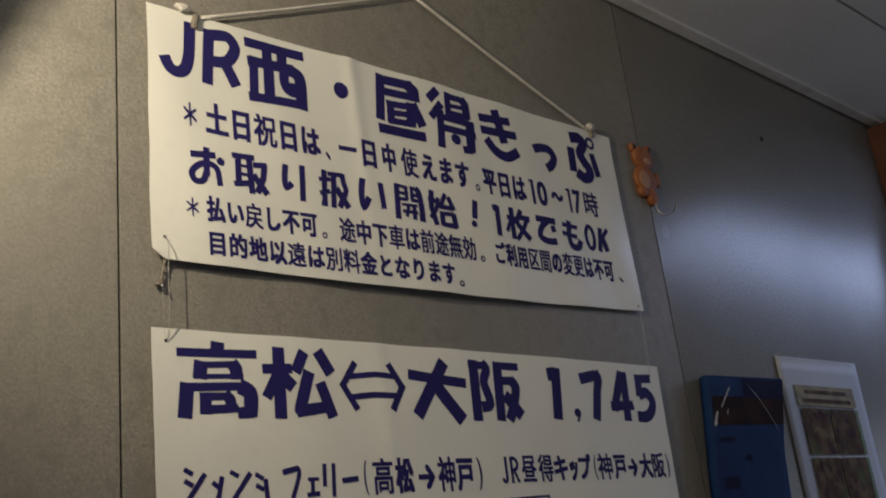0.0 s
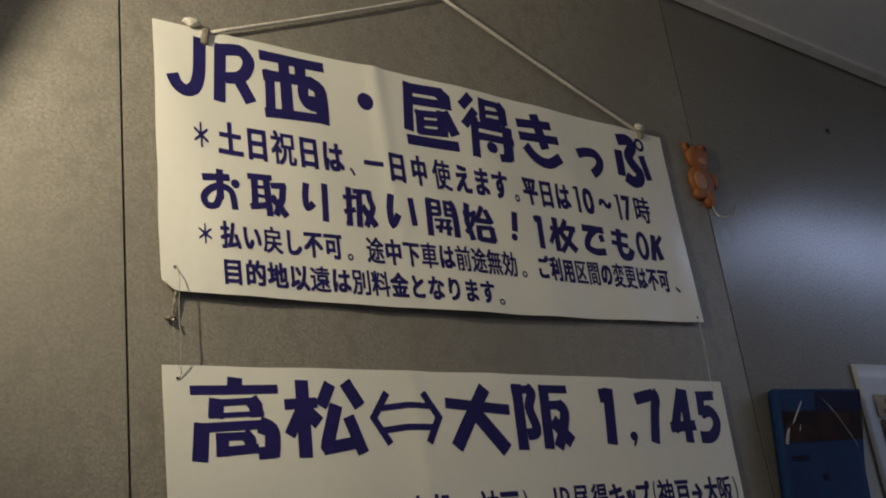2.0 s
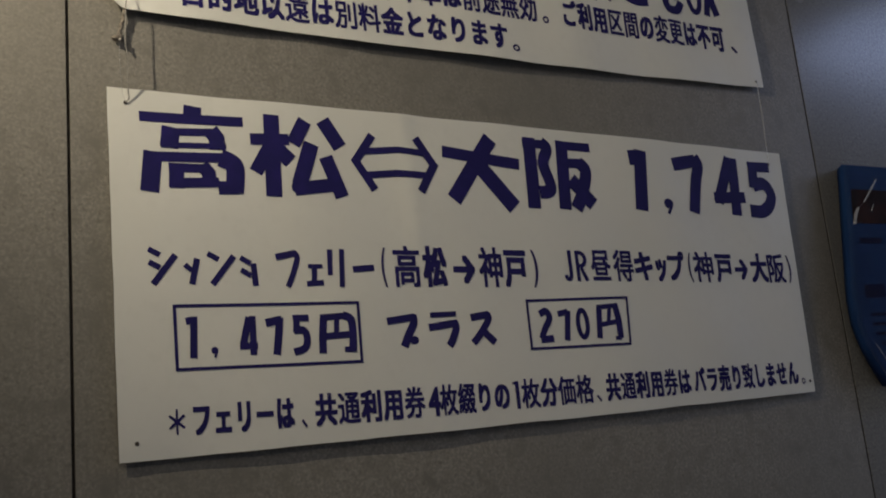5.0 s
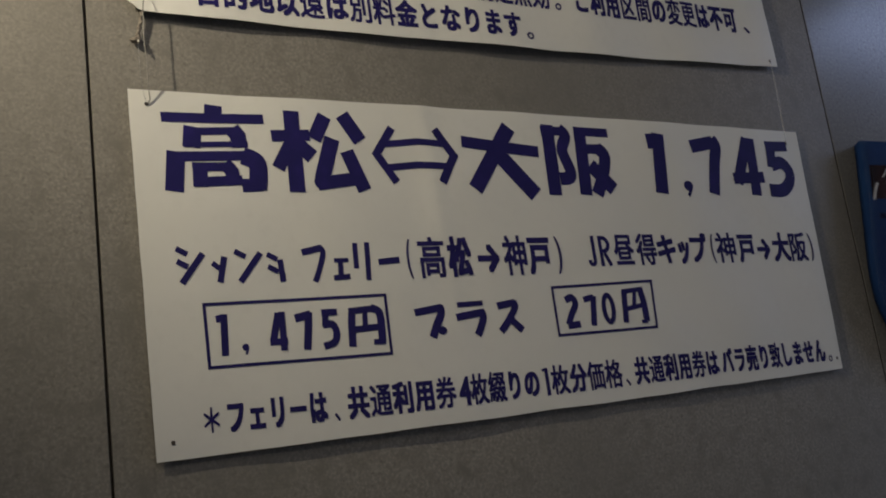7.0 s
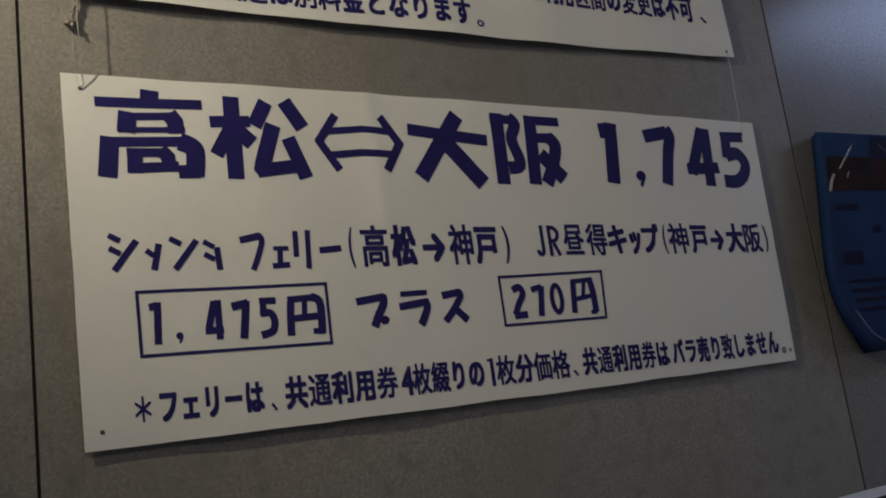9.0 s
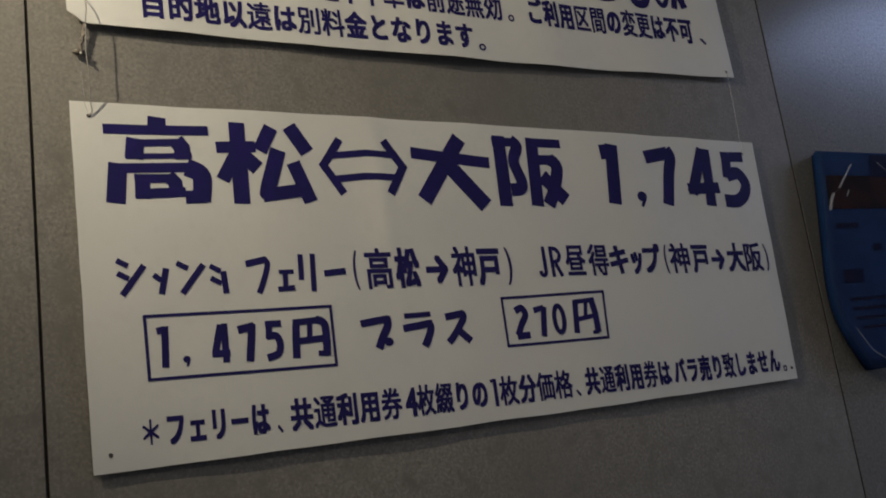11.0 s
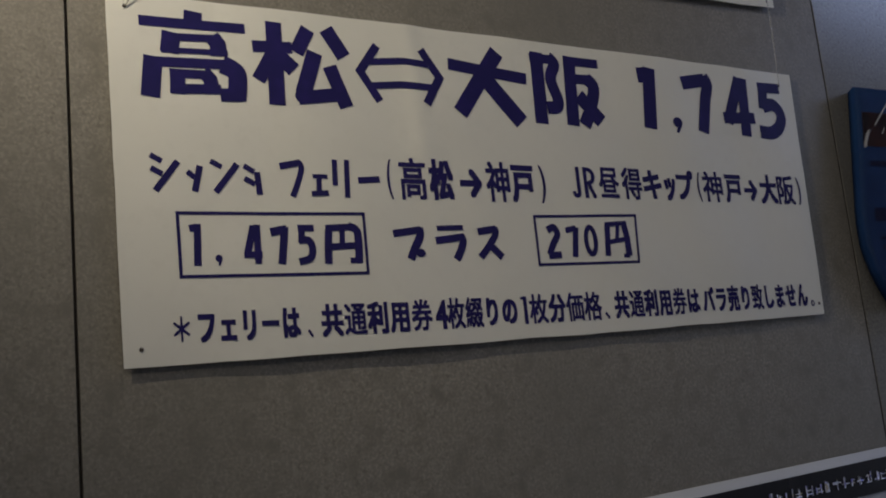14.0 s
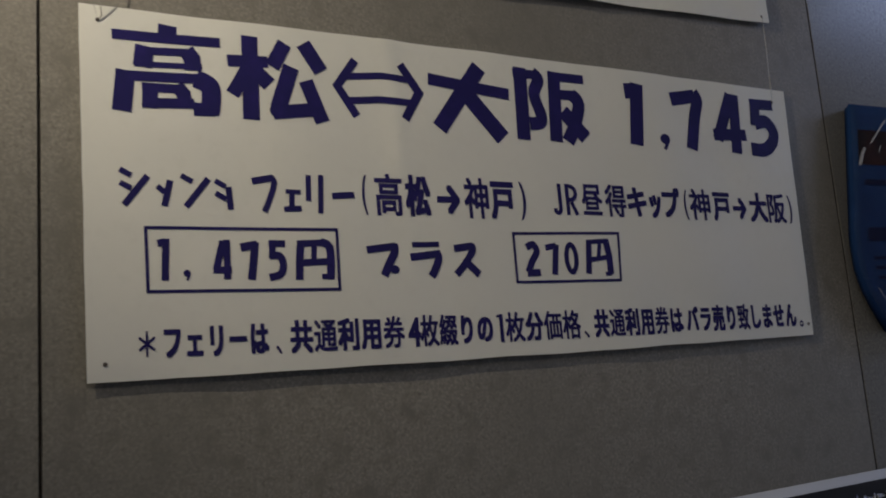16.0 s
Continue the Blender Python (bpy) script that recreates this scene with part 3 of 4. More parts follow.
brush(ink, 228, -79, [(8.3, (19, 55.5), (-0.5, 28.5), (17.5, 0.5)), (8.9, (66, 56), (84.5, 29), (67.5, 1)), (6.5, (8, 38.5), (45, 42.5), (75, 41)), (6.9, (5.5, 14.5), (41.5, 18.5), (76.5, 18))], "arrow")
brush(ink, 324, -88, [(12.2, (0, 54), (93, 46.5)), (17, (60, 72.5), (8.5, 4)), (18.5, (39.5, 46), (81.5, -0.5))])  # 大
brush(ink, 424, -89, [(15.9, (9, 78.5), (6.5, 0.5)), (9.9, (0, 71.5), (31, 72)), (13.9, (24, 74.5), (31, 67), (24, 50.5), (30.5, 28), (27.5, 20), (15.5, 18.5)), (15.8, (52, 78), (46.5, 1)), (10, (46, 73), (90, 73)), (10.9, (50, 53), (78, 54)), (15.5, (72, 55), (80.5, 45), (72.5, 21), (61.5, 2)), (17, (58.5, 35), (85.5, 8))])  # 阪
brush(ink, 568, -85, [(17.7, (0, 61.5), (16, 62.5)), (17.7, (18, 71.5), (9.5, 0.5))])  # 1
brush(ink, 616, -87, [("disc", (2.5, 12), (7, 6)), (3.9, (7.5, 11), (0.5, 0))])  # ,
brush(ink, 634, -84, [(15.7, (0, 57), (37, 64)), (16.3, (35, 68), (40, 58), (33.5, 39), (23.5, 0))])  # 7
brush(ink, 694, -84, [(15.7, (33, 70.5), (5.5, 14.5)), (13.8, (-0.5, 20), (50.5, 22.5)), (15.8, (38, 71.5), (32.5, -0.5))])  # 4
brush(ink, 751, -78, [(12.8, (7, 56.5), (45, 58)), (15.6, (16, 62.5), (11.5, 29.5)), (16.2, (10.5, 32.5), (30, 36), (40.5, 24), (35.5, 10), (20.5, 0.5), (-0.5, 0.5))])  # 5
ink = Ink(lower)
# plain slanted bars in place of the ship line's name
for u, w, low, dashes, bar in ((29, 24, -171, (-141, -152), 0.95), (59, 16, -171, (-154,), 0.7), (79, 25, -171, (-144,), 0.95), (108, 24, -172, (-147, -158), 0.5)):
    ink.stroke([(u + w * (1 - bar) * 0.9 + w * 0.1, low), (u + w * bar, low + 14 + 12 * bar)], 5.4)
    for v in dashes:
        ink.stroke([(u + w * 0.02, v), (u + w * 0.40, v - 5)], 4.8)
    ink.part("mark")
brush(ink, 141, -173, [(6.1, (0, 27), (19, 31)), (5.2, (17, 32), (20, 26), (15, 11), (10, 0))])  # フ
brush(ink, 169, -170, [(4, (2, 16), (16, 16)), (5, (8, 16), (7, 0)), (5, (0, 0), (16, 1))])  # ェ
brush(ink, 192, -173, [(5, (1, 35), (0, 11)), (5, (13, 35.5), (11, 0))])  # リ
brush(ink, 215, -156, [(6, (0, -0.5), (22, 1.5))])  # ー
set_line(ink, [("(", 245, 250), ("高", 258, 286), ("松", 289, 316),
               ("→", 323, 348), ("神", 353, 381), ("戸", 383, 411), (")", 418, 425)], (-137, -130), (-173.5, -172))
# small letters J and R of the second line
letter_j(ink, 458, 469, -166, -133, 4.4)
letter_r(ink, 474, 489, -166, -133, 4.4)
set_line(ink, [("昼", 494, 521), ("得", 525, 553), ("キ", 555, 581), ("ッ", 585, 601), ("プ", 603, 628), ("(", 634, 639), ("神", 642, 673),
               ("戸", 677, 704), ("→", 708, 729), ("大", 734, 762), ("阪", 763, 792), (")", 797, 803)], (-133, -132), (-166, -166))
ink.part()
ink = Ink(lower)
brush(ink, 58, -233, [(6.1, (0, 30.5), (6, 31.5)), (6, (7, 34.5), (5.5, -0.5))])  # 1
brush(ink, 82, -234, [("disc", (-0.5, 6.5), (3, 3)), (1.9, (1.5, 5.5), (-0.5, 0.5))])  # ,
brush(ink, 104, -233, [(6.3, (9, 33.5), (2.5, 9.5)), (6, (-0.5, 8.5), (15.5, 8.5)), (6, (12, 34.5), (11.5, 0.5))])  # 4
brush(ink, 128, -233, [(7.3, (0, 28), (15, 31)), (7, (13, 33), (11.5, 20), (8.5, 0))])  # 7
brush(ink, 153, -231, [(6, (0, 30), (15, 30)), (6, (4, 32), (2.5, 17)), (6.6, (0.5, 19), (9.5, 19), (12.5, 11), (9.5, 3), (-0.5, 0))])  # 5
brush(ink, 179, -233, [(7, (3, 31), (1.5, 17), (0.5, 0)), (6, (0, 32), (27, 33.5)), (7.5, (22, 34), (30, 29.5), (30.5, 12.5), (29.5, 0.5)), (5, (21.5, 3), (31.5, 2.5)), (5, (16, 33), (14.5, 15)), (6, (1.5, 15), (29.5, 16.5))])  # 円
brush(ink, 246, -230, [(6.9, (-0.5, 24.5), (29, 28.5)), (8.1, (27, 30.5), (27.5, 22.5), (20.5, 10.5), (15.5, 0.5)), ("disc", (26.5, 6.5), (5, 4))])  # プ
brush(ink, 290, -230, [(5, (2, 30), (31, 31)), (7.1, (-0.5, 18), (30.5, 22)), (7.8, (27.5, 24), (29.5, 17), (24.5, 6), (20.5, 0))])  # ラ
brush(ink, 337, -228, [(7.1, (0, 25), (21, 28)), (7.2, (19, 29), (20, 23), (9.5, 9), (0.5, 0)), (7.7, (11.5, 13), (25.5, 0))])  # ス
brush(ink, 419, -227, [(7.2, (1, 26.5), (9, 29.5), (13, 22.5), (6.5, 12.5), (0.5, 1.5)), (7, (-0.5, 0.5), (15.5, 1.5))])  # 2
brush(ink, 443, -228, [(6.1, (0, 27.5), (13, 30)), (6.9, (13, 31), (8.5, 0))])  # 7
brush(ink, 474, -211, [("disc", (-0.5, 0), (6, 14), 5.4)])  # 0
brush(ink, 494, -227, [(7, (3, 33), (-0.5, 0)), (5, (0, 33), (29, 35)), (8.1, (25, 35), (27.5, 20), (27.5, 0)), (4, (20.5, 0), (28.5, 0)), (4.9, (17, 33), (13.5, 16)), (4.9, (-0.5, 14), (27.5, 18))])  # 円
for corners in (((49, -189.5), (217, -187.5), (216.5, -241.5), (49.5, -242.5)), ((406, -186.5), (537, -183.5), (533.5, -233.5), (405.5, -235.5))):
    ink = Ink(lower)
    ink.stroke(corners, 2.7, True)
    settle(ink.done("price_box", fares, "thin navy outline round the price"))
ink = Ink(lower)
set_line(ink, [("＊", 41, 54), ("フェリーは", 60, 148), ("、", 155, 160), ("共通利用券", 169, 276), ("4", 281, 294), ("枚綴りの", 295, 372), ("1", 377, 384),
               ("枚分価格", 388, 475), ("、", 480, 486), ("共通利用券は", 494, 611), ("バラ売り致しません", 617, 784), ("。", 789, 795)],
         (-272, -261), (-299, -288))
ink.part()


def hole(sheet, u, v, parent):
    ink = Ink(sheet)
    ink.disc(u, v, 1.8, 1.8)
    settle(ink.done("eyelet", parent, "small punched hole", EYELET))


for u, v in ((10, -277), (791, -288)):
    hole(upper, u, v, sign)
for u, v in ((15, -13), (797, -16), (15, -300), (803, -285)):
    hole(lower, u, v, fares)

# ---- cords ----
hang = thing("hanging_cord", "white cotton cord from a wall pin to the upper sign", "cord", "", (0.405, -0.01, 2.333))
ca, cb = upper.at(50, -2, 1), upper.at(764, -5, 1)
settle(part("cord", tube(along([ca + Vector((0.012, -0.001, 0.0)), (0.396, -0.008, 2.328)], 14, 0.002), 0.0021, 8, None, 0.12), CORD, hang, "", True))
settle(part("cord", tube(along([(0.405, -0.008, 2.328), cb], 14, 0.0015), 0.0024, 8, None, 0.12), CORD, hang, "", True))
settle(part("knot", lump(ca + Vector((-0.008, -0.004, 0.006)), (0.009, 0.004, 0.0045), 3), CORD, hang, "frayed cord knot", True))
settle(part("knot", lump((0.7535, cb.y - 0.004, 2.2015), (0.0085, 0.0045, 0.0060), 8), CORD, hang, "frayed cord knot", True))
settle(part("loop", tube(smooth_chain([ca + Vector((0.010, -0.001, 0.002)), upper.at(58, -8, 2), upper.at(57, -17, 1.2)]), 0.0045), TWINE, hang, "grey tape end over the edge", True))
settle(part("loop", tube(smooth_chain([(0.7545, cb.y - 0.0005, 2.199), upper.at(753, -4, 2), upper.at(754, -11, 1.2)]), 0.0036), TAPE, hang, "brownish tape end over the edge", True))
settle(part("pin", tube([(0.400, 0.0, 2.330), (0.400, -0.012, 2.3305)], 0.0018), STEEL, hang, "thin wall pin", True))

tie = thing("tie_string", "old grey twine with a knot joining the two signs", "string", "", (0.014, -0.012, 1.85))
top, foot = upper.at(10, -277, 1.0), lower.at(15, -13, 1.2)
settle(part("line", tube(smooth_chain([top, (0.0170, -0.0120, 1.9000), (0.0163, -0.0150, 1.8905), (0.0150, -0.0165, 1.8810), (0.0138, -0.0170, 1.8500), (0.0150, -0.0165, 1.8360),
                                          (0.0156, -0.0135, 1.8210), (0.0170, -0.0085, 1.8060), foot + Vector((0.0030, -0.0003, 0.004)), foot]), 0.00045, 6), GREY_LINE, tie, "thin grey line", True))
settle(part("twine", tube(smooth_chain([(0.0172, -0.0050, 1.887), (0.0155, -0.0046, 1.875), (0.0131, -0.0046, 1.866), (0.0116, -0.0046, 1.858)]), 0.0016, 9, None, 0.45), TWINE, tie, "dark frayed tail", True))
settle(part("knot", lump((0.0105, -0.0046, 1.8555), (0.0052, 0.0034, 0.0026), 5), TWINE, tie, "dark knot", True))
# a small white lump draws the spark of light beside the knot
settle(part("glint_bead", lump((0.0112, -0.0088, 1.8530), (0.0011, 0.0010, 0.0011), 2), CORD, tie, "white bead drawn for the glint at the clear line's end", True))
settle(part("line", tube(smooth_chain([(0.0112, -0.0085, 1.853), (0.0100, -0.011, 1.837), (0.0104, -0.011, 1.822), (0.0118, -0.009, 1.808), foot]), 0.0003, 6), LINE, tie, "clear line", True))

clear = thing("tie_string", "clear fishing line joining the two signs", "string", "", (0.796, -0.012, 1.85))
a, b = upper.at(791, -288, 1.0), lower.at(797, -16, 1.0)
settle(part("line", tube(along([a, b], 8), 0.0004, 6), LINE, clear, "", True))
settle(part("line", tube(smooth_chain([a, (0.786, -0.018, 1.87), (0.787, -0.016, 1.84), b]), 0.0004, 6), LINE, clear, "", True))

# ---- hook on the wall joint ----
hook = thing("wall_hook", "orange plastic animal-shaped wall hook on the board joint", "hook", "", (0.891, 0.0, 2.145))


def blob(cx, cz, rx, rz, depth, bm, y0=0.0, sides=22):
    """A flat rounded plate on the wall with a domed front."""
    rings = []
    for f, d in ((1.0, 0.0), (1.0, 0.55), (0.92, 0.82), (0.70, 0.97), (0.35, 1.0)):
        rings.append([bm.verts.new((cx + rx * f * math.cos(2 * math.pi * k / sides), y0 - depth * d, cz + rz * f * math.sin(2 * math.pi * k / sides))) for k in range(sides)])
    for p, q in zip(rings, rings[1:]):
        for k in range(sides):
            bm.faces.new((p[k], p[(k + 1) % sides], q[(k + 1) % sides], q[k]))
    bm.faces.new(rings[-1])
    bm.faces.new(rings[0][::-1])
    return bm


bm = bmesh.new()
blob(0.891, 2.176, 0.0255, 0.0215, 0.010, bm)
blob(0.871, 2.193, 0.0085, 0.0085, 0.007, bm)
blob(0.912, 2.195, 0.0085, 0.0085, 0.007, bm)
blob(0.889, 2.136, 0.0285, 0.0260, 0.009, bm)
blob(0.922, 2.142, 0.0075, 0.013, 0.007, bm)
blob(0.876, 2.113, 0.0125, 0.0095, 0.0105, bm)
blob(0.897, 2.106, 0.0120, 0.0145, 0.011, bm)
settle(part("body", bm, ORANGE, hook, "orange moulded plastic body", True))
settle(part("belly_patch", blob(0.880, 2.134, 0.0135, 0.0155, 0.0022, bmesh.new(), -0.0085), CREAM, hook, "paler oval patch", True))
settle(part("muzzle_patch", blob(0.894, 2.169, 0.0085, 0.0060, 0.0020, bmesh.new(), -0.0098), CREAM, hook, "paler oval patch", True))
for x, z in ((0.871, 2.193), (0.912, 2.195)):
    settle(part("ear_patch", blob(x, z, 0.0040, 0.0042, 0.0015, bmesh.new(), -0.0066), DARK, hook, "dark round patch", True))
settle(part("hook_wire", tube(smooth_chain([(0.897, -0.008, 2.100), (0.897, -0.010, 2.083), (0.902, -0.016, 2.073), (0.911, -0.025, 2.072), (0.918, -0.031, 2.080), (0.920, -0.032, 2.090)]), 0.0017), STEEL, hook, "bent steel wire hook", True))

hook.location.x -= 0.004

screw = thing("screw", "small dark screw head in the wall board", "screw", "", (1.311, 0.0, 2.308))
settle(part("head", blob(1.311, 2.308, 0.005, 0.005, 0.0025, bmesh.new()), DARK, screw, "", True))

# ---- leaflet pouch ----
pouch = thing("leaflet_pouch", "blue leaflets in a clear plastic pouch on the wall", "leaflet pouch", "", (1.03, -0.01, 1.66))


def pouch_at(f, w, lift=0.0):
    """f across 0..1, w metres down."""
    left = 0.930 - 0.20 * min(w, 0.17) + max(0, w - 0.20) ** 1.6 * 2.4
    right = 1.161 - 0.40 * min(w, 0.12) - 0.14 * max(0, w - 0.12)
    y = -0.020 - 0.006 * max(0.0, math.sin(math.pi * min(max(w, 0) / 0.30, 1))) ** 0.7 * (0.65 + 0.35 * math.sin(math.pi * f)) - lift
    return Vector((left + (right - left) * f, y, 1.803 + 0.005 * f - w))


def pouch_patch(f0, f1, w0, w1, lift, back=None, nf=14, nw=18):
    bm = bmesh.new()
    g = {(i, j): bm.verts.new(pouch_at(f0 + (f1 - f0) * i / nf, w0 + (w1 - w0) * j / nw, lift)) for i in range(nf + 1) for j in range(nw + 1)}
    for i in range(nf):
        for j in range(nw):
            bm.faces.new((g[i, j], g[i, j + 1], g[i + 1, j + 1], g[i + 1, j]))
    if back is not None:
        rim = [g[i, 0] for i in range(nf + 1)] + [g[nf, j] for j in range(1, nw + 1)] + [g[i, nw] for i in range(nf - 1, -1, -1)] + [g[0, j] for j in range(nw - 1, 0, -1)]
        low = [bm.verts.new((1.03 + (v.co.x - 1.03) * 0.86, back, v.co.z)) for v in rim]
        n = len(rim)
        for k in range(n):
            bm.faces.new((rim[k], rim[(k + 1) % n], low[(k + 1) % n], low[k]))
        bm.faces.new(low)
    return bm


settle(part("leaflet", pouch_patch(0, 1, 0, 0.285, 0, -0.001), BLUE, pouch, "blue printed leaflets", True))
settle(part("print_band", pouch_patch(0.05, 0.995, 0.034, 0.080, 0.0008), BROWN_DARK, pouch, "dark photograph band", True))
settle(part("print_band", pouch_patch(0.45, 0.995, 0.004, 0.036, 0.0014), BLUE_DARK, pouch, "dark blue printed corner", True))
for f0, f1, w0, w1 in ((0.10, 0.30, 0.099, 0.106), (0.42, 0.50, 0.128, 0.137), (0.12, 0.30, 0.160, 0.177), (0.14, 0.60, 0.196, 0.200), (0.14, 0.66, 0.208, 0.212),
                       (0.14, 0.58, 0.220, 0.224), (0.16, 0.62, 0.232, 0.236)):
    settle(part("print_bar", pouch_patch(f0, f1, w0, w1, 0.0009, None, 4, 2), BLUE_DARK, pouch, "dark printed bar", True))
settle(part("film", pouch_patch(-0.012, 1.012, -0.003, 0.292, 0.0035), FILM, pouch, "clear plastic film", True))
# highlights along the film's folds, drawn as thin pale tubes
for radius, pts in ((0.0015, ((0.26, 0.020), (0.20, 0.036), (0.14, 0.052))), (0.0022, ((0.085, 0.060), (0.06, 0.070), (0.045, 0.082))),
                    (0.0008, ((0.22, 0.055), (0.20, 0.064))), (0.0005, ((0.50, 0.016), (0.60, 0.032), (0.76, 0.064), (0.90, 0.092))), (0.0009, ((0.585, 0.029), (0.61, 0.034))),
                    (0.0006, ((0.08, 0.235), (0.12, 0.262), (0.22, 0.277)))):
    settle(part("film_glint", tube(smooth_chain([pouch_at(f, w, 0.0042) for f, w in pts]), radius, 6), GLINT, pouch, "highlight on a fold in the film, drawn as a pale strand", True))
pouch.location.x -= 0.014

# ---- posters ----
poster = thing("poster", "white poster with an ochre heading above brown photographs", "poster", "", (1.32, -0.003, 1.66))


def bent_sheet(x0, x1, z0, z1, y, lean, curl, nx=16, nz=16, bulge=0.0):
    """A sheet of paper on the wall, its upper edge curling a little away from it."""
    bm = bmesh.new()
    g = {}
    for i in range(nx + 1):
        for j in range(nz + 1):
            f, h = i / nx, j / nz
            x, z = x0 + (x1 - x0) * f, z0 + (z1 - z0) * h
            off = curl * max(0, h - 0.6) ** 2 * (0.4 + 0.6 * math.sin(math.pi * f)) + bulge * math.sin(math.pi * h) * (0.6 + 0.4 * math.sin(5 * f))
            for s, t in ((0, 0.0), (1, 0.0006)):
                g[i, j, s] = bm.verts.new((x, y - off + t, z + lean * (x - x0)))
    for i in range(nx):
        for j in range(nz):
            bm.faces.new((g[i, j, 0], g[i + 1, j, 0], g[i + 1, j + 1, 0], g[i, j + 1, 0]))
            bm.faces.new((g[i, j, 1], g[i, j + 1, 1], g[i + 1, j + 1, 1], g[i + 1, j, 1]))
    for i in range(nx):
        bm.faces.new((g[i, nz, 0], g[i + 1, nz, 0], g[i + 1, nz, 1], g[i, nz, 1]))
        bm.faces.new((g[i, 0, 0], g[i, 0, 1], g[i + 1, 0, 1], g[i + 1, 0, 0]))
    for j in range(nz):
        bm.faces.new((g[0, j, 0], g[0, j + 1, 0], g[0, j + 1, 1], g[0, j, 1]))
        bm.faces.new((g[nx, j, 0], g[nx, j, 1], g[nx, j + 1, 1], g[nx, j + 1, 0]))
    return bm


settle(part("sheet", bent_sheet(1.177, 1.466, 1.440, 1.855, -0.0030, 0.006, 0.006), SHEET, poster, "white paper", True))
settle(part("heading", box(1.217, 1.425, -0.0056, -0.0052, 1.767, 1.804), YELLOW, poster, "ochre printed heading band"))
for z, x0, x1 in ((1.792, 1.245, 1.395), (1.776, 1.235, 1.405)):
    settle(part("heading_bar", box(x0, x1, -0.0062, -0.0058, z - 0.003, z + 0.004), PHOTO, poster, "dark printed bar"))
for r in range(3):
    z1 = 1.763 - r * 0.088
    for x0, x1 in ((1.221, 1.316), (1.321, 1.412)):
        settle(part("photograph", box(x0, x1, -0.0056, -0.0052, z1 - 0.082, z1), PHOTO, poster, "dark brown photograph"))
    settle(part("side_strip", box(1.415, 1.426, -0.0056, -0.0052, z1 - 0.082, z1), GREEN, poster, "green printed strip"))

poster.location.x -= 0.006

notice = thing("poster", "white poster with a black heading band and foil lettering", "poster", "", (0.75, -0.003, 1.15))
settle(part("sheet", bent_sheet(0.467, 1.061, 0.92, 1.339, -0.0028, 0.042, 0.0), SHEET, notice, "white paper", True))


def leaning(x0, x1, z0, z1, y):
    bm = box(x0, x1, y, y + 0.0004, z0, z1)
    for v in bm.verts:
        v.co.z += 0.042 * (v.co.x - 0.467)
    return bm


settle(part("heading", leaning(0.505, 1.025, 1.290, 1.328, -0.0040), BLACK, notice, "glossy black heading band"))
random.seed(5)
x = 0.548
while x < 0.985:
    w = random.uniform(0.009, 0.016)
    bm = bmesh.new()
    for _ in range(4):
        a = x + random.uniform(0, w * 0.8)
        z = 1.3035 + random.uniform(0, 0.008)
        if random.random() < 0.5:
            box(a, a + random.uniform(0.0012, 0.0022), -0.0046, -0.0042, 1.3035, 1.3035 + random.uniform(0.007, 0.0125), 0, bm)
        else:
            box(x, x + w * random.uniform(0.5, 1.0), -0.0049, -0.0045, z, z + random.uniform(0.0010, 0.0018), 0, bm)
    for v in bm.verts:
        v.co.z += 0.042 * (v.co.x - 0.467)
        v.co.y -= random.uniform(0, 0.0008)
    settle(part("foil_mark", bm, SILVER, notice, "crinkled silver foil mark"))
    x += w + random.uniform(0.001, 0.003)

leaf = thing("paper_sheet", "small white paper sheet fixed to the wall", "paper", "", (0.335, -0.003, 1.19))
settle(part("sheet", bent_sheet(0.230, 0.440, 1.045, 1.342, -0.0028, 0.012, 0.02), SHEET, leaf, "", True))

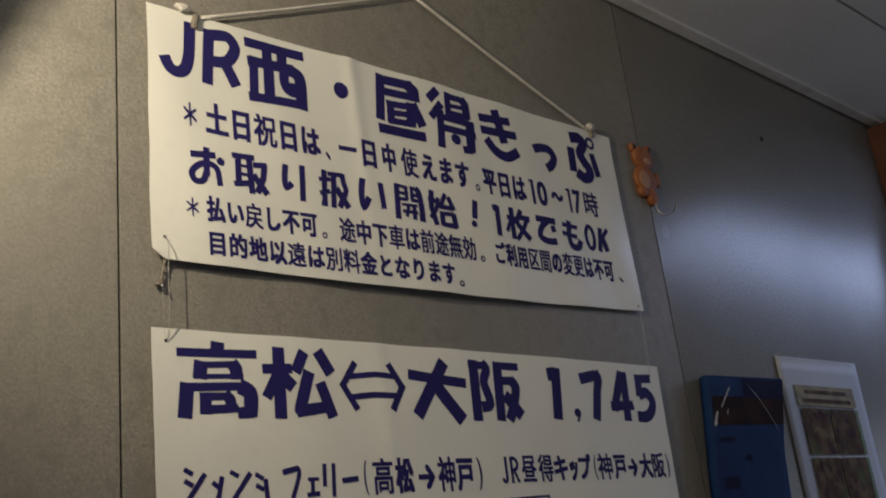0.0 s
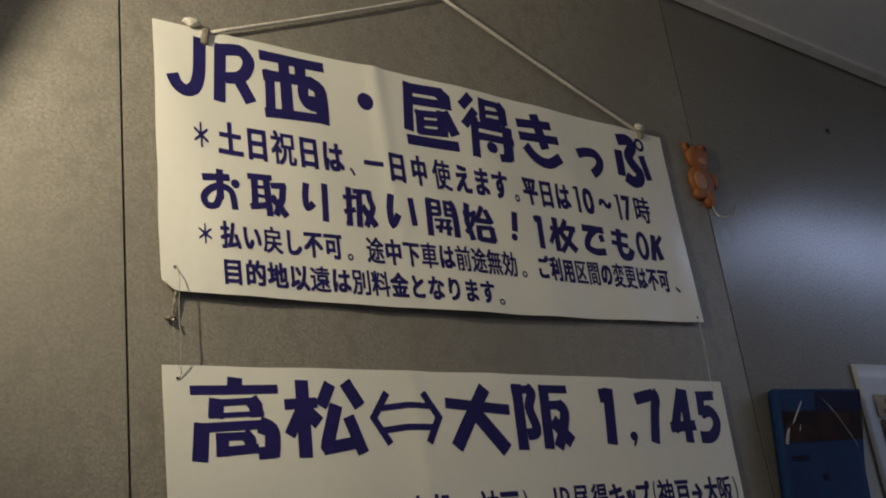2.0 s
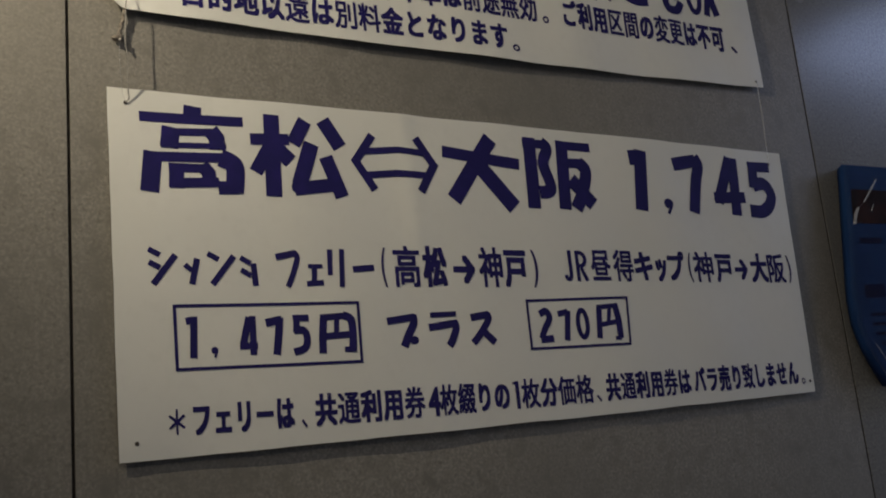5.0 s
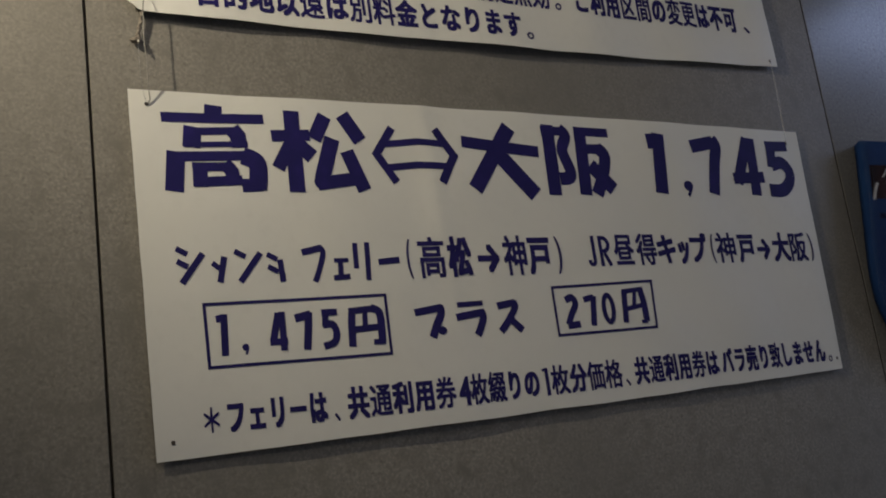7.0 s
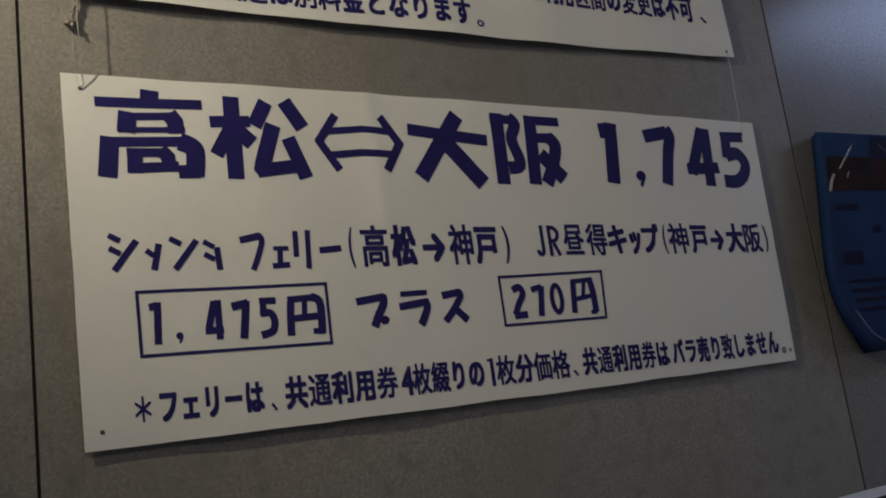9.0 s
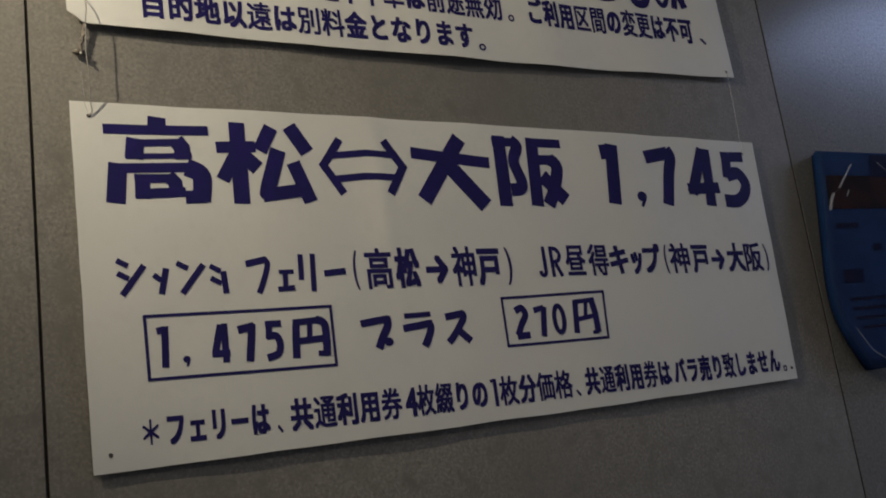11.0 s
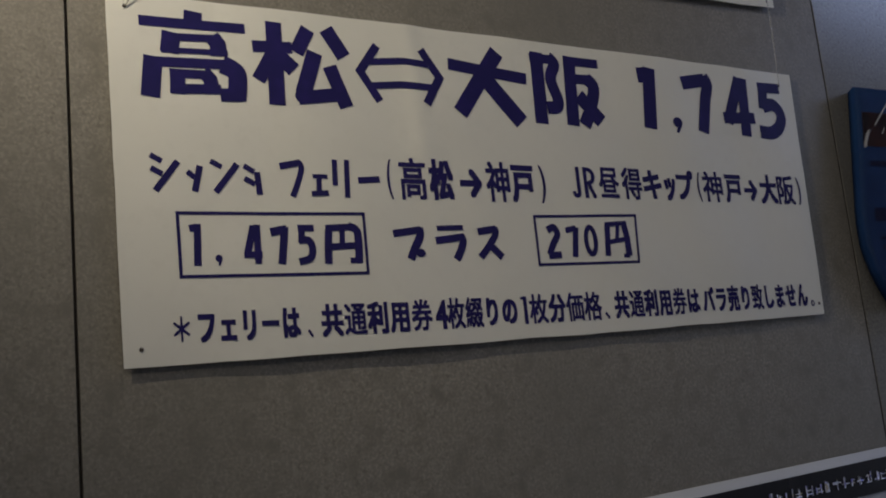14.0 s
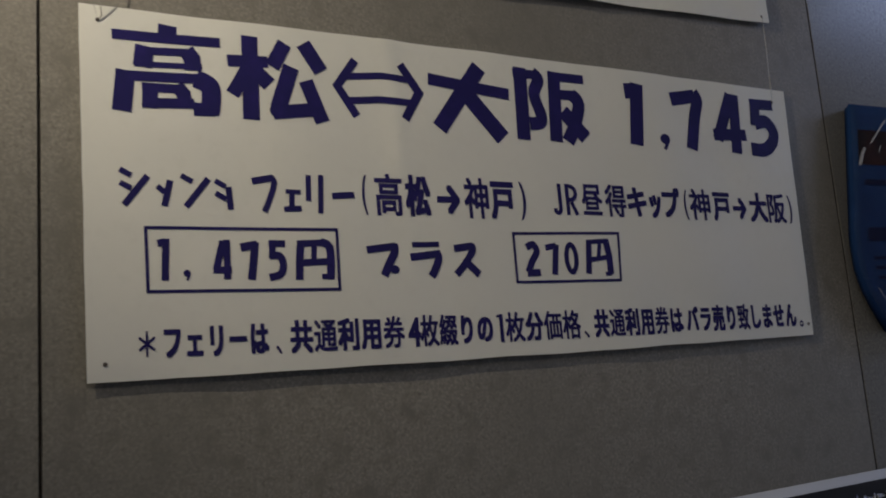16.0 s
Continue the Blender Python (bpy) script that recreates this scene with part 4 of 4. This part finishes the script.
# ---- unseen spotlight added round the lamp that washes the wall, with a flap that cuts its light ----
spotlight = thing("unseen_spotlight", "unseen dark metal spotlight, added with a flap that blocks part of its light", "spotlight", "", (SPOT.x, SPOT.y, 2.50))
back = SPOT - SPOT_WAY * 0.015
settle(part("can", tube([back, back - SPOT_WAY * 0.03, back - SPOT_WAY * 0.10], 0.034, 20), DARK, spotlight, "dark metal can", True))
settle(part("stem", tube([back - SPOT_WAY * 0.06, (back.x - SPOT_WAY.x * 0.06, back.y - SPOT_WAY.y * 0.06, ceiling_z(-0.45) + 0.01)], 0.006), DARK, spotlight, "thin stem", True))
# the edge of the lit patch runs between these two places on the wall
edge_high, edge_low = Vector((-0.101, 0.0, 2.156)), Vector((-0.145, 0.0, 2.067))
flap_way = ((edge_high + edge_low) / 2 - SPOT).normalized()
flap_out = (edge_high - SPOT).cross(edge_low - SPOT).normalized()
flap_edge = flap_out.cross(flap_way)
rim = SPOT + flap_way * 0.15
# added blocker: its shadow darkens the wall's upper left corner
bm = bmesh.new()
grid = [[bm.verts.new(rim + flap_edge * e + flap_out * o + flap_way * d) for e in (-0.09, 0.09) for o in (0.0, 0.10)] for d in (0.0, 0.002)]
for quad in ((0, 1, 3, 2), (0, 2, 6, 4), (1, 5, 7, 3), (0, 4, 5, 1), (2, 3, 7, 6), (4, 6, 7, 5)):
    bm.faces.new([(grid[0] + grid[1])[n] for n in quad])
settle(part("flap", bm, DARK, spotlight, "flat dark metal flap added to block light"))
settle(part("flap_arm", tube([back - SPOT_WAY * 0.03 + flap_out * 0.034, rim + flap_out * 0.09], 0.003), DARK, spotlight, "thin wire arm", True))

# ---- post at the end of the boards ----
post = thing("wooden_post", "dark reddish-brown wooden post at the end of the wall boards", "post", "", (1.87, -0.03, 0.0))
settle(part("shaft", box(1.815, 1.93, -0.055, -0.0005, 0.0, ceiling_z(1.93) - 0.011, 0.004), WOOD, post, "stained wood"))

# ---- wall boards, last ----
BOARD = 0.9203
k = -3
while -0.0303 + BOARD * k < 5.2:
    x0, x1 = max(-2.7, -0.0303 + BOARD * k + 0.0014), min(5.2, -0.0303 + BOARD * (k + 1) - 0.0014)
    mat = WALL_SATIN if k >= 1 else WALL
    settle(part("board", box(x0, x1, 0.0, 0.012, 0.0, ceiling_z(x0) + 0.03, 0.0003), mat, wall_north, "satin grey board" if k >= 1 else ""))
    if k > -3:
        half = 0.0014
        settle(part("joint_strip", box(x0 - 0.0014 - half, x0 - 0.0014 + half, 0.0030 if k < 1 else 0.0006, 0.0105, 0.0, ceiling_z(x1) - 0.006), BACKING, wall_north, "dark joint"))
    k += 1
